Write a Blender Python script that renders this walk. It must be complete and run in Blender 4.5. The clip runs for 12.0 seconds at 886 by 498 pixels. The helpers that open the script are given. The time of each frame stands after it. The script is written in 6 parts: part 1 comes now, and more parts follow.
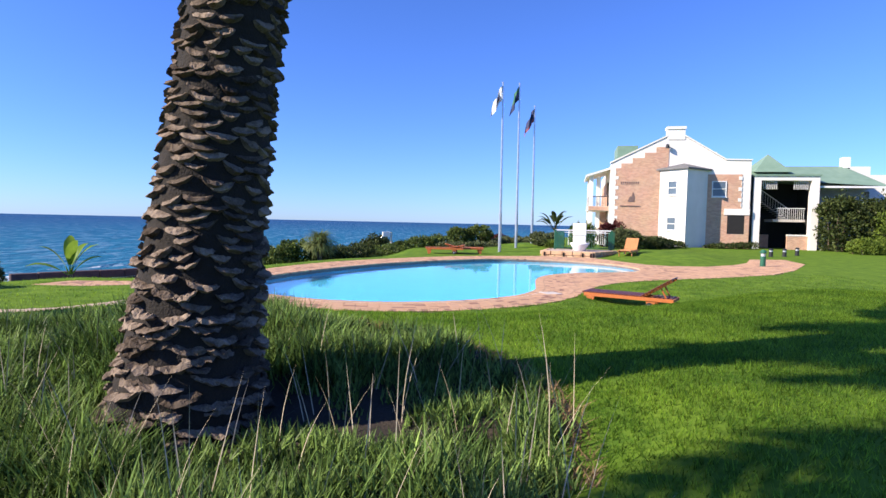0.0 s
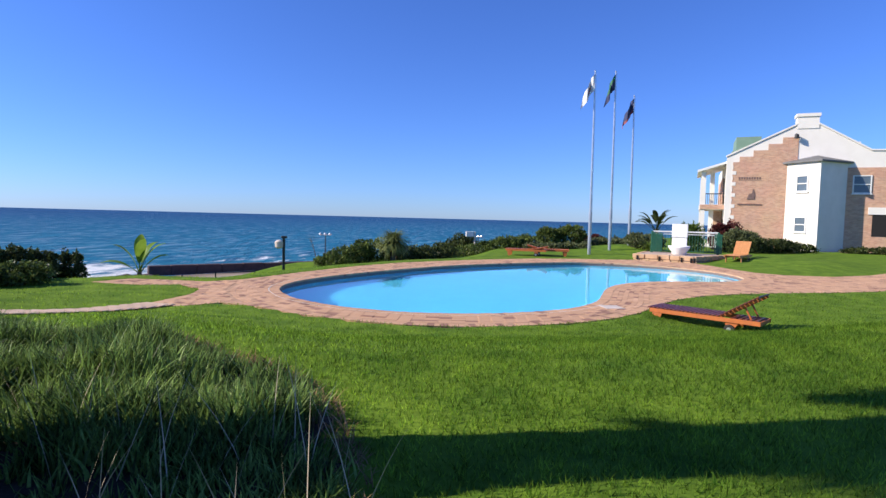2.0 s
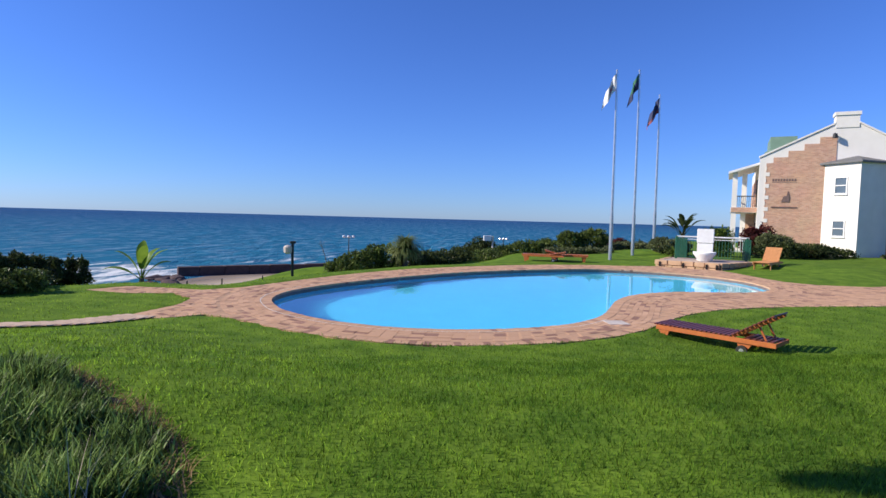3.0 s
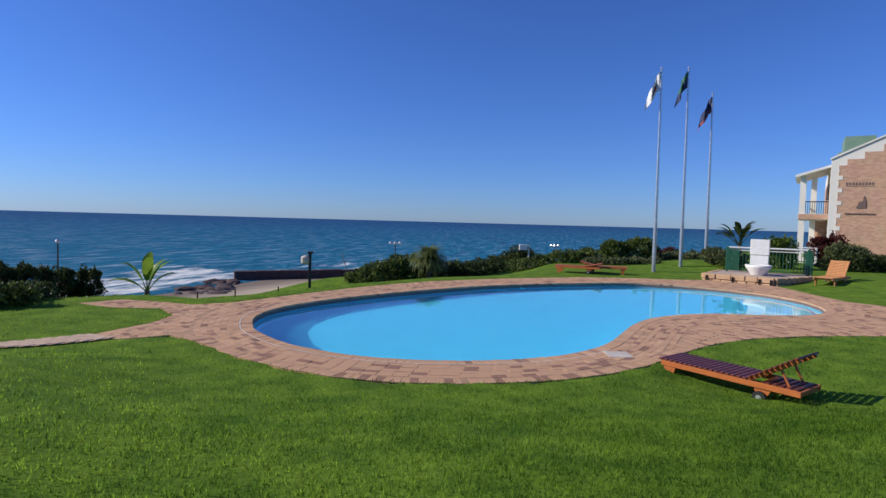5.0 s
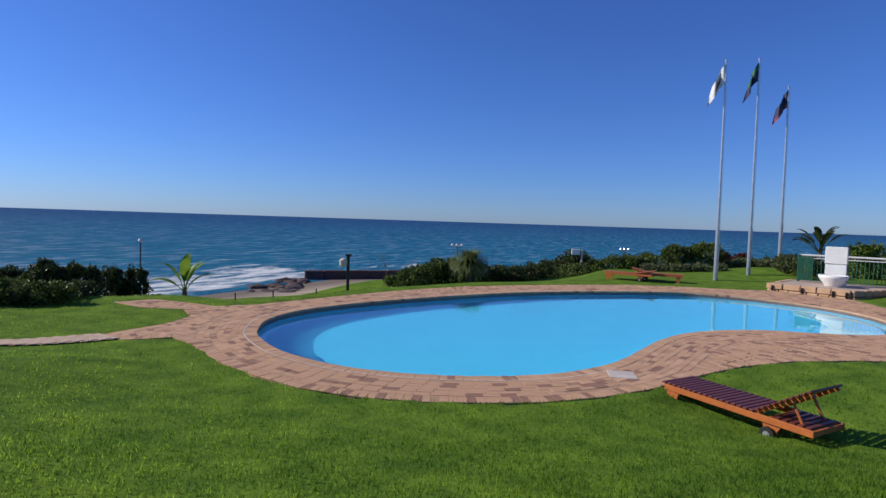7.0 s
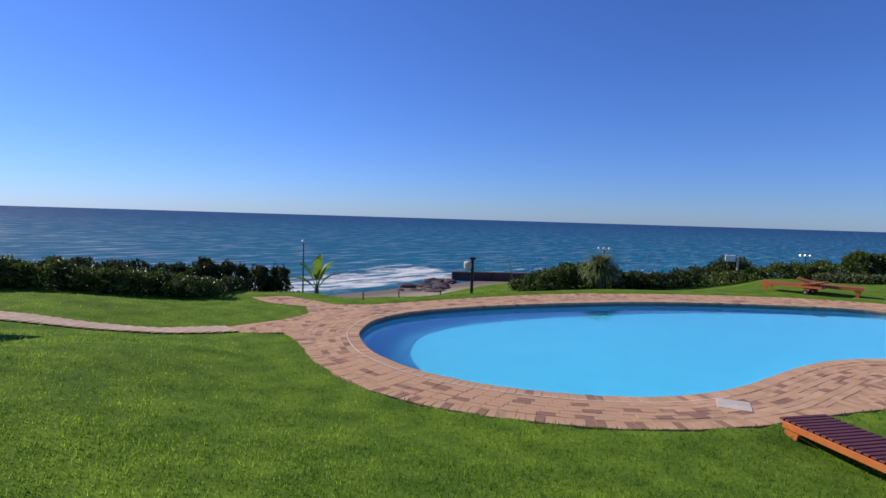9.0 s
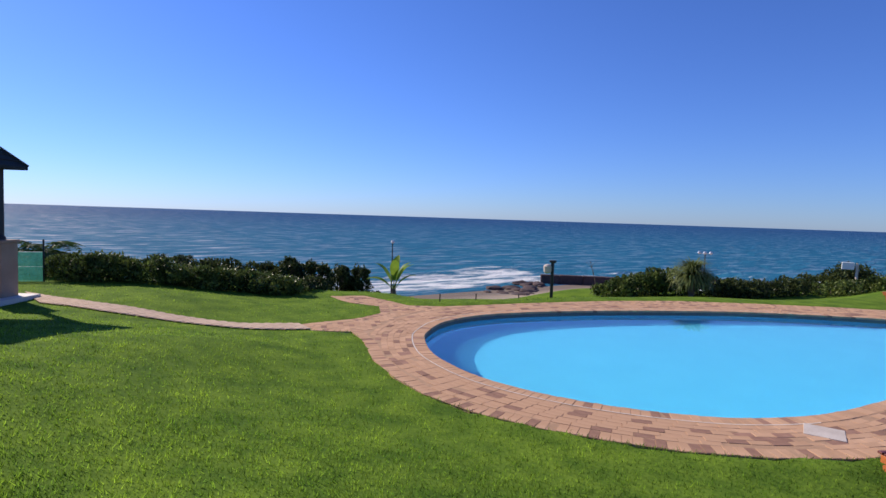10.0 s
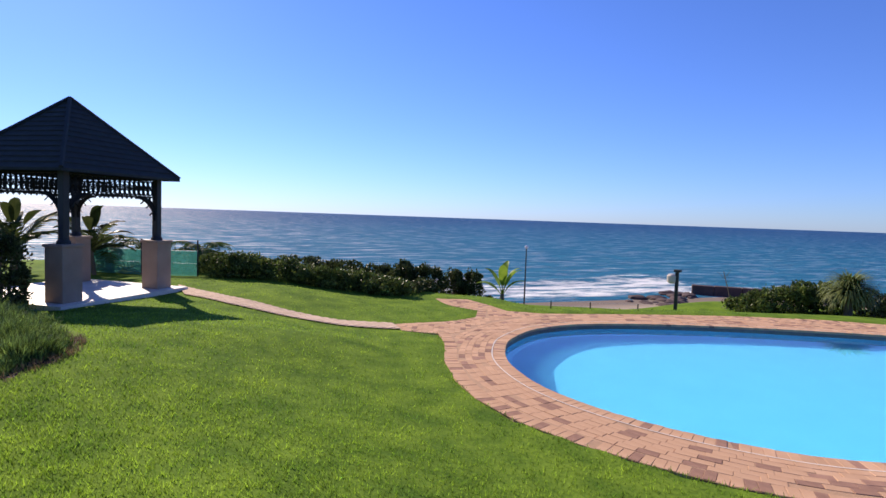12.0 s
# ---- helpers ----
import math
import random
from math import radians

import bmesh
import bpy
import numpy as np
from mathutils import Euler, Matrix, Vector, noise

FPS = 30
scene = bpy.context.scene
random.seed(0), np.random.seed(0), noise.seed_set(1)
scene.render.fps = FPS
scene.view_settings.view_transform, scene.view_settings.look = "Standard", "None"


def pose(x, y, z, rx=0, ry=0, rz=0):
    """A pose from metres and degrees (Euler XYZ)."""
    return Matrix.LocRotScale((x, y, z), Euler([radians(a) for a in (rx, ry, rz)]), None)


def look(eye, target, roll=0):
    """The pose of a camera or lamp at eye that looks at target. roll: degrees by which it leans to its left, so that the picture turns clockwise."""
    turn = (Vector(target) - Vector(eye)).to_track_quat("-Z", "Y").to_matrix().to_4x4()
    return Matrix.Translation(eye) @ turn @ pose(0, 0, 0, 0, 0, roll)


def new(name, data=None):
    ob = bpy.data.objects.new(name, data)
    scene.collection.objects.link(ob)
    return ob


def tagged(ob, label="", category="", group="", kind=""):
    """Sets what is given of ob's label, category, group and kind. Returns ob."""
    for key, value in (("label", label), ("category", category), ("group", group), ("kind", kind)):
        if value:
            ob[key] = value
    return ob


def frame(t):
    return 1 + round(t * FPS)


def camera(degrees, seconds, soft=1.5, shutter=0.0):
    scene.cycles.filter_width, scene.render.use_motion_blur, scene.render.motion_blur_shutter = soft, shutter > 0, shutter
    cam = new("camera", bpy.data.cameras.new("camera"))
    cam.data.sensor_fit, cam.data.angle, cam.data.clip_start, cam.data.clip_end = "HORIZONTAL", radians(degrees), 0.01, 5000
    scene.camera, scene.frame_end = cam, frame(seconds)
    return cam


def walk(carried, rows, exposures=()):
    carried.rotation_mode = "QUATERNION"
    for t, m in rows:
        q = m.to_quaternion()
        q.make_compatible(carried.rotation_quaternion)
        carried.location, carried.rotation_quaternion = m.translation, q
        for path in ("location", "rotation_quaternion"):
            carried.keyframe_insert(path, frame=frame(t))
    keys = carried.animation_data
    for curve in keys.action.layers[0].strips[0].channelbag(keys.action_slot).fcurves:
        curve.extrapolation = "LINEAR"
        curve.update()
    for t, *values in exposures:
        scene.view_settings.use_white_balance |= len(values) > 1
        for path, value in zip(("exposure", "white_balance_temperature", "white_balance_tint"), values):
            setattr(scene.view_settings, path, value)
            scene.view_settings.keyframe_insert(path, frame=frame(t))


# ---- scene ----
# camera and walk
cam = camera(77.15, 12.0)
ROWS = [
    (0.0, 0.000, 0.000, 1.612, 0.07, -2.77, -1.26),
    (0.5, 0.370, 0.313, 1.630, 3.54, -2.95, -1.30),
    (1.0, 0.728, 0.621, 1.659, 6.71, -3.14, -1.44),
    (1.5, 1.066, 0.970, 1.691, 9.25, -3.18, -1.43),
    (2.0, 1.357, 1.362, 1.722, 11.35, -3.23, -1.48),
    (2.5, 1.625, 1.710, 1.805, 12.95, -3.24, -1.49),
    (3.0, 1.920, 2.086, 1.888, 14.40, -3.19, -1.53),
    (5.0, 2.964, 3.502, 2.115, 20.49, -2.88, -1.55),
    (5.5, 3.278, 3.738, 2.150, 22.29, -2.86, -1.55),
    (6.0, 3.549, 3.988, 2.168, 24.24, -2.91, -1.60),
    (6.5, 3.776, 4.212, 2.208, 25.92, -2.97, -1.71),
    (7.0, 3.993, 4.440, 2.229, 28.10, -2.95, -1.83),
    (9.0, 4.651, 5.280, 2.295, 43.73, -3.23, -1.73),
    (9.5, 4.760, 5.517, 2.318, 48.38, -3.32, -1.83),
    (10.0, 4.859, 5.745, 2.314, 53.18, -3.34, -1.87),
    (10.5, 4.994, 5.982, 2.322, 57.40, -3.39, -1.98),
    (11.0, 5.146, 6.240, 2.336, 61.31, -3.35, -1.91),
    (11.5, 5.319, 6.487, 2.358, 65.02, -3.39, -1.93),
    (12.0, 5.504, 6.723, 2.370, 68.18, -3.36, -2.01),
]
walk(cam, [(t, pose(x, y, z, 90 + pitch, roll, yaw)) for t, x, y, z, yaw, pitch, roll in ROWS],
     exposures=[(0.0, 0.85, 6750, 14), (1.0, 0.7, 6700, 13), (2.5, 0.4, 6600, 12), (3.2, 0.25, 6550, 11), (5.0, -0.1, 6500, 10), (7.0, -0.17, 6500, 10),
               (9.5, 0.07, 6750, 13), (12.0, 0.46, 7200, 18)])

# sun and sky
SUN_YAW, SUN_UP = 108.0, 32.0
sun_from = Vector((-math.sin(radians(SUN_YAW)) * math.cos(radians(SUN_UP)), math.cos(radians(SUN_YAW)) * math.cos(radians(SUN_UP)), math.sin(radians(SUN_UP))))
world = bpy.data.worlds.new("world")
scene.world = world
world.use_nodes = True
sky = world.node_tree.nodes.new("ShaderNodeTexSky")
sky.sky_type, sky.sun_disc = "NISHITA", False
sky.sun_elevation, sky.sun_rotation = radians(SUN_UP), radians(-SUN_YAW)
sky.altitude, sky.air_density, sky.dust_density, sky.ozone_density = 0, 1.0, 0.12, 7.2
back = world.node_tree.nodes["Background"]
back.inputs[1].default_value = 0.11
tint = world.node_tree.nodes.new("ShaderNodeMix")
tint.data_type, tint.blend_type = "RGBA", "MULTIPLY"
tint.inputs[0].default_value, tint.inputs[7].default_value = 1.0, (0.56, 0.75, 1.23, 1)
world.node_tree.links.new(sky.outputs[0], tint.inputs[6])
world.node_tree.links.new(tint.outputs[2], back.inputs[0])
sun = new("sun", bpy.data.lights.new("sun", "SUN"))
sun.data.energy, sun.data.angle, sun.data.color = 5.0, radians(0.53), (1.0, 0.93, 0.80)
sun.matrix_world = look(sun_from * 60, (0, 0, 0))


# ---- materials ----
def material(name, color=(0.5, 0.5, 0.5), rough=0.7, metal=0.0, dark=None, scale=6.0, spread=0.5, bump=0.0, bump_scale=60.0, island=0.0, coat=0.0, spec=None):
    """Two scales of noise between two colours, fine bump, and a shift per island or object."""
    m = bpy.data.materials.new(name)
    m.use_nodes = True
    n, l = m.node_tree.nodes, m.node_tree.links
    b = n["Principled BSDF"]
    b.inputs["Roughness"].default_value, b.inputs["Metallic"].default_value = rough, metal
    b.inputs["Coat Weight"].default_value = coat
    if spec is not None:
        b.inputs["Specular IOR Level"].default_value = spec
    dark = dark or tuple(c * 0.72 for c in color)
    geo = n.new("ShaderNodeTexCoord")
    big = n.new("ShaderNodeTexNoise")
    big.inputs["Scale"].default_value, big.inputs["Detail"].default_value = scale, 6
    l.new(geo.outputs["Object"], big.inputs["Vector"])
    small = n.new("ShaderNodeTexNoise")
    small.inputs["Scale"].default_value, small.inputs["Detail"].default_value = bump_scale, 4
    l.new(geo.outputs["Object"], small.inputs["Vector"])
    add = n.new("ShaderNodeMath")
    add.operation = "MULTIPLY_ADD"
    l.new(small.outputs["Fac"], add.inputs[0])
    add.inputs[1].default_value = 0.5
    l.new(big.outputs["Fac"], add.inputs[2])
    ramp = n.new("ShaderNodeMapRange")
    ramp.inputs["From Min"].default_value, ramp.inputs["From Max"].default_value = 0.75 - spread / 2, 0.75 + spread / 2
    l.new(add.outputs[0], ramp.inputs["Value"])
    mix = n.new("ShaderNodeMix")
    mix.data_type = "RGBA"
    mix.inputs[6].default_value, mix.inputs[7].default_value = (*dark, 1), (*color, 1)
    l.new(ramp.outputs[0], mix.inputs[0])
    out = mix.outputs[2]
    if island:
        g, hsv, mr = n.new("ShaderNodeNewGeometry"), n.new("ShaderNodeHueSaturation"), n.new("ShaderNodeMapRange")
        mr.inputs["To Min"].default_value, mr.inputs["To Max"].default_value = 1 - island, 1 + island
        l.new(g.outputs["Random Per Island"], mr.inputs["Value"])
        l.new(mr.outputs[0], hsv.inputs["Value"])
        l.new(out, hsv.inputs["Color"])
        out = hsv.outputs[0]
    l.new(out, b.inputs["Base Color"])
    if bump:
        bp = n.new("ShaderNodeBump")
        bp.inputs["Strength"].default_value, bp.inputs["Distance"].default_value = bump, 0.02
        l.new(add.outputs[0], bp.inputs["Height"])
        l.new(bp.outputs[0], b.inputs["Normal"])
    return m


def node_of(m, kind):
    return next(n for n in m.node_tree.nodes if n.bl_idname == kind)


def leafy(name, color, dark, island=0.35, rough=0.5, through_light=0.25, scale=3.0, spread=0.5, fine=60.0):
    m = material(name, color, rough, dark=dark, scale=scale, spread=spread, bump_scale=fine, island=island, spec=0.12)
    b = m.node_tree.nodes["Principled BSDF"]
    tr, ms = m.node_tree.nodes.new("ShaderNodeBsdfTranslucent"), m.node_tree.nodes.new("ShaderNodeMixShader")
    src = b.inputs["Base Color"].links[0].from_socket
    m.node_tree.links.new(src, tr.inputs[0])
    ms.inputs[0].default_value = through_light
    m.node_tree.links.new(b.outputs[0], ms.inputs[1])
    m.node_tree.links.new(tr.outputs[0], ms.inputs[2])
    m.node_tree.links.new(ms.outputs[0], m.node_tree.nodes["Material Output"].inputs[0])
    return m


def turf_material():
    """Lawn soil and thatch near the sea, sand on the beach below."""
    m = material("turf", (0.148, 0.236, 0.027), 0.95, dark=(0.062, 0.124, 0.016), scale=2.0, spread=0.45, bump=1.0, bump_scale=20, spec=0.04)
    n, l = m.node_tree.nodes, m.node_tree.links
    geo, sep, mr, mix = n.new("ShaderNodeNewGeometry"), n.new("ShaderNodeSeparateXYZ"), n.new("ShaderNodeMapRange"), n.new("ShaderNodeMix")
    l.new(geo.outputs["Position"], sep.inputs[0])
    l.new(sep.outputs["Z"], mr.inputs["Value"])
    mr.inputs["From Min"].default_value, mr.inputs["From Max"].default_value = -5.2, -4.2
    mix.data_type = "RGBA"
    l.new(mr.outputs[0], mix.inputs[0])
    wet, wmr = n.new("ShaderNodeMix"), n.new("ShaderNodeMapRange")
    wet.data_type = "RGBA"
    wet.inputs[6].default_value, wet.inputs[7].default_value = (0.20, 0.16, 0.13, 1), (0.50, 0.40, 0.29, 1)
    wmr.inputs["From Min"].default_value, wmr.inputs["From Max"].default_value = -7.15, -6.85
    l.new(sep.outputs["Z"], wmr.inputs["Value"])
    l.new(wmr.outputs[0], wet.inputs[0])
    l.new(wet.outputs[2], mix.inputs[6])
    b = n["Principled BSDF"]
    l.new(b.inputs["Base Color"].links[0].from_socket, mix.inputs[7])
    l.new(mix.outputs[2], b.inputs["Base Color"])
    return m


M_TURF = turf_material()
M_BLADE = leafy("lawn_blade", (0.235, 0.360, 0.036), (0.086, 0.182, 0.020), 0.65, 0.9, 0.7, scale=2.0, spread=0.42, fine=22.0)
M_TUFT = leafy("long_grass", (0.25, 0.36, 0.090), (0.030, 0.075, 0.016), 0.8, 0.45, 0.35)
M_THATCH = leafy("dead_thatch", (0.36, 0.24, 0.12), (0.12, 0.075, 0.04), 0.5, 0.8, 0.2)
M_STALK = material("dry_stalk", (0.50, 0.42, 0.30), 0.8)
M_SOIL = material("bed_soil", (0.048, 0.034, 0.022), 0.95, dark=(0.018, 0.013, 0.009), scale=5, bump=0.8)
M_LEAF = leafy("shrub_leaf", (0.16, 0.20, 0.045), (0.030, 0.06, 0.016), 0.65, 0.4)
M_LEAF_DK = leafy("dark_shrub_leaf", (0.10, 0.12, 0.035), (0.018, 0.035, 0.012), 0.6, 0.4)
M_LEAF_YL = leafy("lime_shrub_leaf", (0.20, 0.26, 0.04), (0.08, 0.13, 0.02), 0.35)
M_LEAF_RED = leafy("copper_shrub_leaf", (0.13, 0.03, 0.025), (0.05, 0.015, 0.015), 0.4)
M_LEAF_GR = leafy("grey_shrub_leaf", (0.17, 0.19, 0.08), (0.08, 0.10, 0.045), 0.4)
M_LEAF_PALE = leafy("pale_strap_leaf", (0.24, 0.28, 0.10), (0.12, 0.15, 0.05), 0.35)
M_BANANA = leafy("broad_leaf", (0.30, 0.42, 0.06), (0.10, 0.20, 0.02), 0.15, 0.35, 0.45)
M_FROND = leafy("frond", (0.09, 0.15, 0.04), (0.04, 0.07, 0.02), 0.25)
M_WOODY = material("stem_bark", (0.16, 0.12, 0.08), 0.9, bump=0.5)
M_TRUNK = material("palm_bark", (0.29, 0.225, 0.175), 0.95, dark=(0.040, 0.026, 0.018), scale=13, spread=0.6, bump=1.0, bump_scale=110, island=0.6, spec=0.06)
# near black: the shade between the leaf bases is put into this colour
M_TRUNK_IN = material("shaded_palm_fibre", (0.022, 0.015, 0.011), 0.95, dark=(0.012, 0.009, 0.007), scale=14, bump=1.0, bump_scale=90)
M_BRICK = material("paver", (0.57, 0.355, 0.225), 0.9, dark=(0.46, 0.27, 0.16), scale=3, bump=0.08, bump_scale=130, island=0.09, spec=0.12)
M_BRICK_DK = material("burnt_paver", (0.36, 0.205, 0.14), 0.85, dark=(0.25, 0.14, 0.10), scale=9, bump=0.08, bump_scale=130, island=0.18, spec=0.12)
M_MORTAR = material("joint_sand", (0.48, 0.29, 0.17), 0.95, bump=0.5)
M_PATH = material("path_paver", (0.62, 0.46, 0.34), 0.9, dark=(0.50, 0.36, 0.26), scale=3, bump=0.08, bump_scale=130, island=0.08, spec=0.12)
M_SEAL = material("joint_sealant", (0.80, 0.72, 0.62), 0.7)
M_POOL = material("pool_paint", (0.066, 0.42, 0.64), 0.6, dark=(0.058, 0.395, 0.61), scale=1.5, spec=0.1)
M_POOL_STEP = material("pale_pool_paint", (0.35, 0.66, 0.80), 0.6, scale=2)
M_RIM = material("waterline_tile", (0.20, 0.14, 0.12), 0.5, scale=8)
M_WALL = material("white_plaster", (0.80, 0.76, 0.70), 0.85, dark=(0.72, 0.68, 0.62), scale=1.2, bump=0.15)
M_GREYWALL = material("cream_plaster", (0.72, 0.67, 0.60), 0.85, dark=(0.62, 0.57, 0.50), scale=1.5, bump=0.15)
M_WHITE = material("white_paint", (0.82, 0.81, 0.78), 0.5, dark=(0.72, 0.71, 0.68), scale=5)
M_ROOF = material("green_roof", (0.20, 0.30, 0.22), 0.6, dark=(0.15, 0.24, 0.17), scale=1.5)
M_SLATE = material("grey_roof", (0.16, 0.16, 0.16), 0.6, dark=(0.10, 0.10, 0.10), scale=4)
M_DARKROOF = material("dark_roof", (0.022, 0.03, 0.034), 0.85, dark=(0.013, 0.018, 0.021), scale=6)
# near black, paints the shade inside openings, recesses and slots
M_DARK = material("hollow_shade", (0.016, 0.015, 0.015), 0.9)
M_IRON = material("dark_iron", (0.018, 0.02, 0.022), 0.6)
M_LACE = material("black_lace_iron", (0.012, 0.014, 0.016), 0.8, spec=0.2)
M_TILE = material("pale_floor_tile", (0.78, 0.72, 0.64), 0.6, scale=2)
M_GREEN = material("green_paint", (0.02, 0.13, 0.07), 0.45, dark=(0.015, 0.09, 0.05), scale=8)
M_STEEL = material("galvanised_steel", (0.62, 0.64, 0.66), 0.35, metal=0.7, scale=5)
M_TEAK = material("oiled_teak", (0.54, 0.155, 0.030), 0.5, dark=(0.36, 0.10, 0.03), scale=14, spread=0.7, bump=0.2)
M_SLAT = material("stained_slat", (0.17, 0.040, 0.026), 0.45, dark=(0.075, 0.020, 0.015), scale=12, island=0.25)
M_PALETEAK = material("pale_teak", (0.62, 0.28, 0.10), 0.55, dark=(0.50, 0.20, 0.07), scale=14)
M_RUBBER = material("black_rubber", (0.02, 0.02, 0.02), 0.6)
M_STONE = material("sandstone", (0.60, 0.40, 0.24), 0.9, dark=(0.42, 0.26, 0.15), scale=3, bump=0.7, bump_scale=40, island=0.2)
M_SLABS = material("paved_top", (0.50, 0.38, 0.30), 0.85, dark=(0.42, 0.31, 0.24), scale=3)
M_CONC = material("weathered_concrete", (0.62, 0.55, 0.48), 0.9, dark=(0.45, 0.38, 0.32), scale=3, bump=0.4)
# plaster coloured darker to paint the shade of the backlit pedestals
M_PEDESTAL = material("shaded_plaster", (0.38, 0.27, 0.20), 0.9, dark=(0.28, 0.19, 0.14), scale=2, bump=0.4)
M_DARKSTONE = material("sea_wall_stone", (0.10, 0.06, 0.055), 0.9, dark=(0.05, 0.03, 0.03), scale=1.0, bump=0.8, bump_scale=8)
M_GLASSY = material("window_glass", (0.12, 0.16, 0.20), 0.08, scale=0.8)
M_BLIND = material("window_blind", (0.55, 0.58, 0.62), 0.5)
M_FLAG_W = material("white_flag", (0.80, 0.78, 0.76), 0.7)
M_FLAG_R = material("red_patch", (0.26, 0.05, 0.06), 0.7)
M_FLAG_B = material("navy_flag", (0.02, 0.03, 0.10), 0.7)
M_FLAG_G = material("green_flag", (0.03, 0.16, 0.08), 0.7)
M_SIGN = material("sign_letters", (0.20, 0.13, 0.11), 0.6)
M_NET = leafy("shade_net", (0.09, 0.40, 0.34), (0.05, 0.28, 0.24), 0.1, 0.8, 0.5)


def brick_wall_material():
    m = material("face_brick", (0.48, 0.25, 0.16), 0.9, bump=0.2)
    n, l = m.node_tree.nodes, m.node_tree.links
    b = n["Principled BSDF"]
    tc, mp, br, nz, mx = n.new("ShaderNodeTexCoord"), n.new("ShaderNodeMapping"), n.new("ShaderNodeTexBrick"), n.new("ShaderNodeTexNoise"), n.new("ShaderNodeMix")
    l.new(tc.outputs["Object"], mp.inputs[0])
    mp.inputs["Rotation"].default_value = (radians(90), 0, 0)
    l.new(mp.outputs[0], br.inputs["Vector"])
    br.inputs["Scale"].default_value = 1.0
    br.inputs["Brick Width"].default_value, br.inputs["Row Height"].default_value, br.inputs["Mortar Size"].default_value = 0.23, 0.085, 0.008
    br.inputs["Color1"].default_value, br.inputs["Color2"].default_value, br.inputs["Mortar"].default_value = (0.68, 0.39, 0.25, 1), (0.50, 0.26, 0.165, 1), (0.56, 0.44, 0.35, 1)
    nz.inputs["Scale"].default_value, nz.inputs["Detail"].default_value = 0.9, 5
    l.new(tc.outputs["Object"], nz.inputs["Vector"])
    mx.data_type, mx.blend_type = "RGBA", "MULTIPLY"
    mx.inputs[0].default_value = 0.5
    l.new(br.outputs["Color"], mx.inputs[6])
    l.new(nz.outputs["Color"], mx.inputs[7])
    mx2 = n.new("ShaderNodeMix")
    mx2.data_type = "RGBA"
    mx2.inputs[0].default_value = 0.6
    l.new(mx.outputs[2], mx2.inputs[6])
    l.new(br.outputs["Color"], mx2.inputs[7])
    l.new(mx2.outputs[2], b.inputs["Base Color"])
    return m


M_FACEBRICK = brick_wall_material()


def pool_water_material():
    m = bpy.data.materials.new("pool_water")
    m.use_nodes = True
    n, l = m.node_tree.nodes, m.node_tree.links
    b = n["Principled BSDF"]
    b.inputs["Base Color"].default_value = (0.80, 0.94, 1.0, 1)
    b.inputs["Roughness"].default_value, b.inputs["IOR"].default_value, b.inputs["Transmission Weight"].default_value = 0.0, 1.33, 1.0
    nz, bp = n.new("ShaderNodeTexNoise"), n.new("ShaderNodeBump")
    nz.inputs["Scale"].default_value, nz.inputs["Detail"].default_value = 1.6, 3
    bp.inputs["Strength"].default_value, bp.inputs["Distance"].default_value = 0.05, 0.05
    tc = n.new("ShaderNodeTexCoord")
    l.new(tc.outputs["Object"], nz.inputs["Vector"])
    l.new(nz.outputs["Fac"], bp.inputs["Height"])
    l.new(bp.outputs[0], b.inputs["Normal"])
    return m


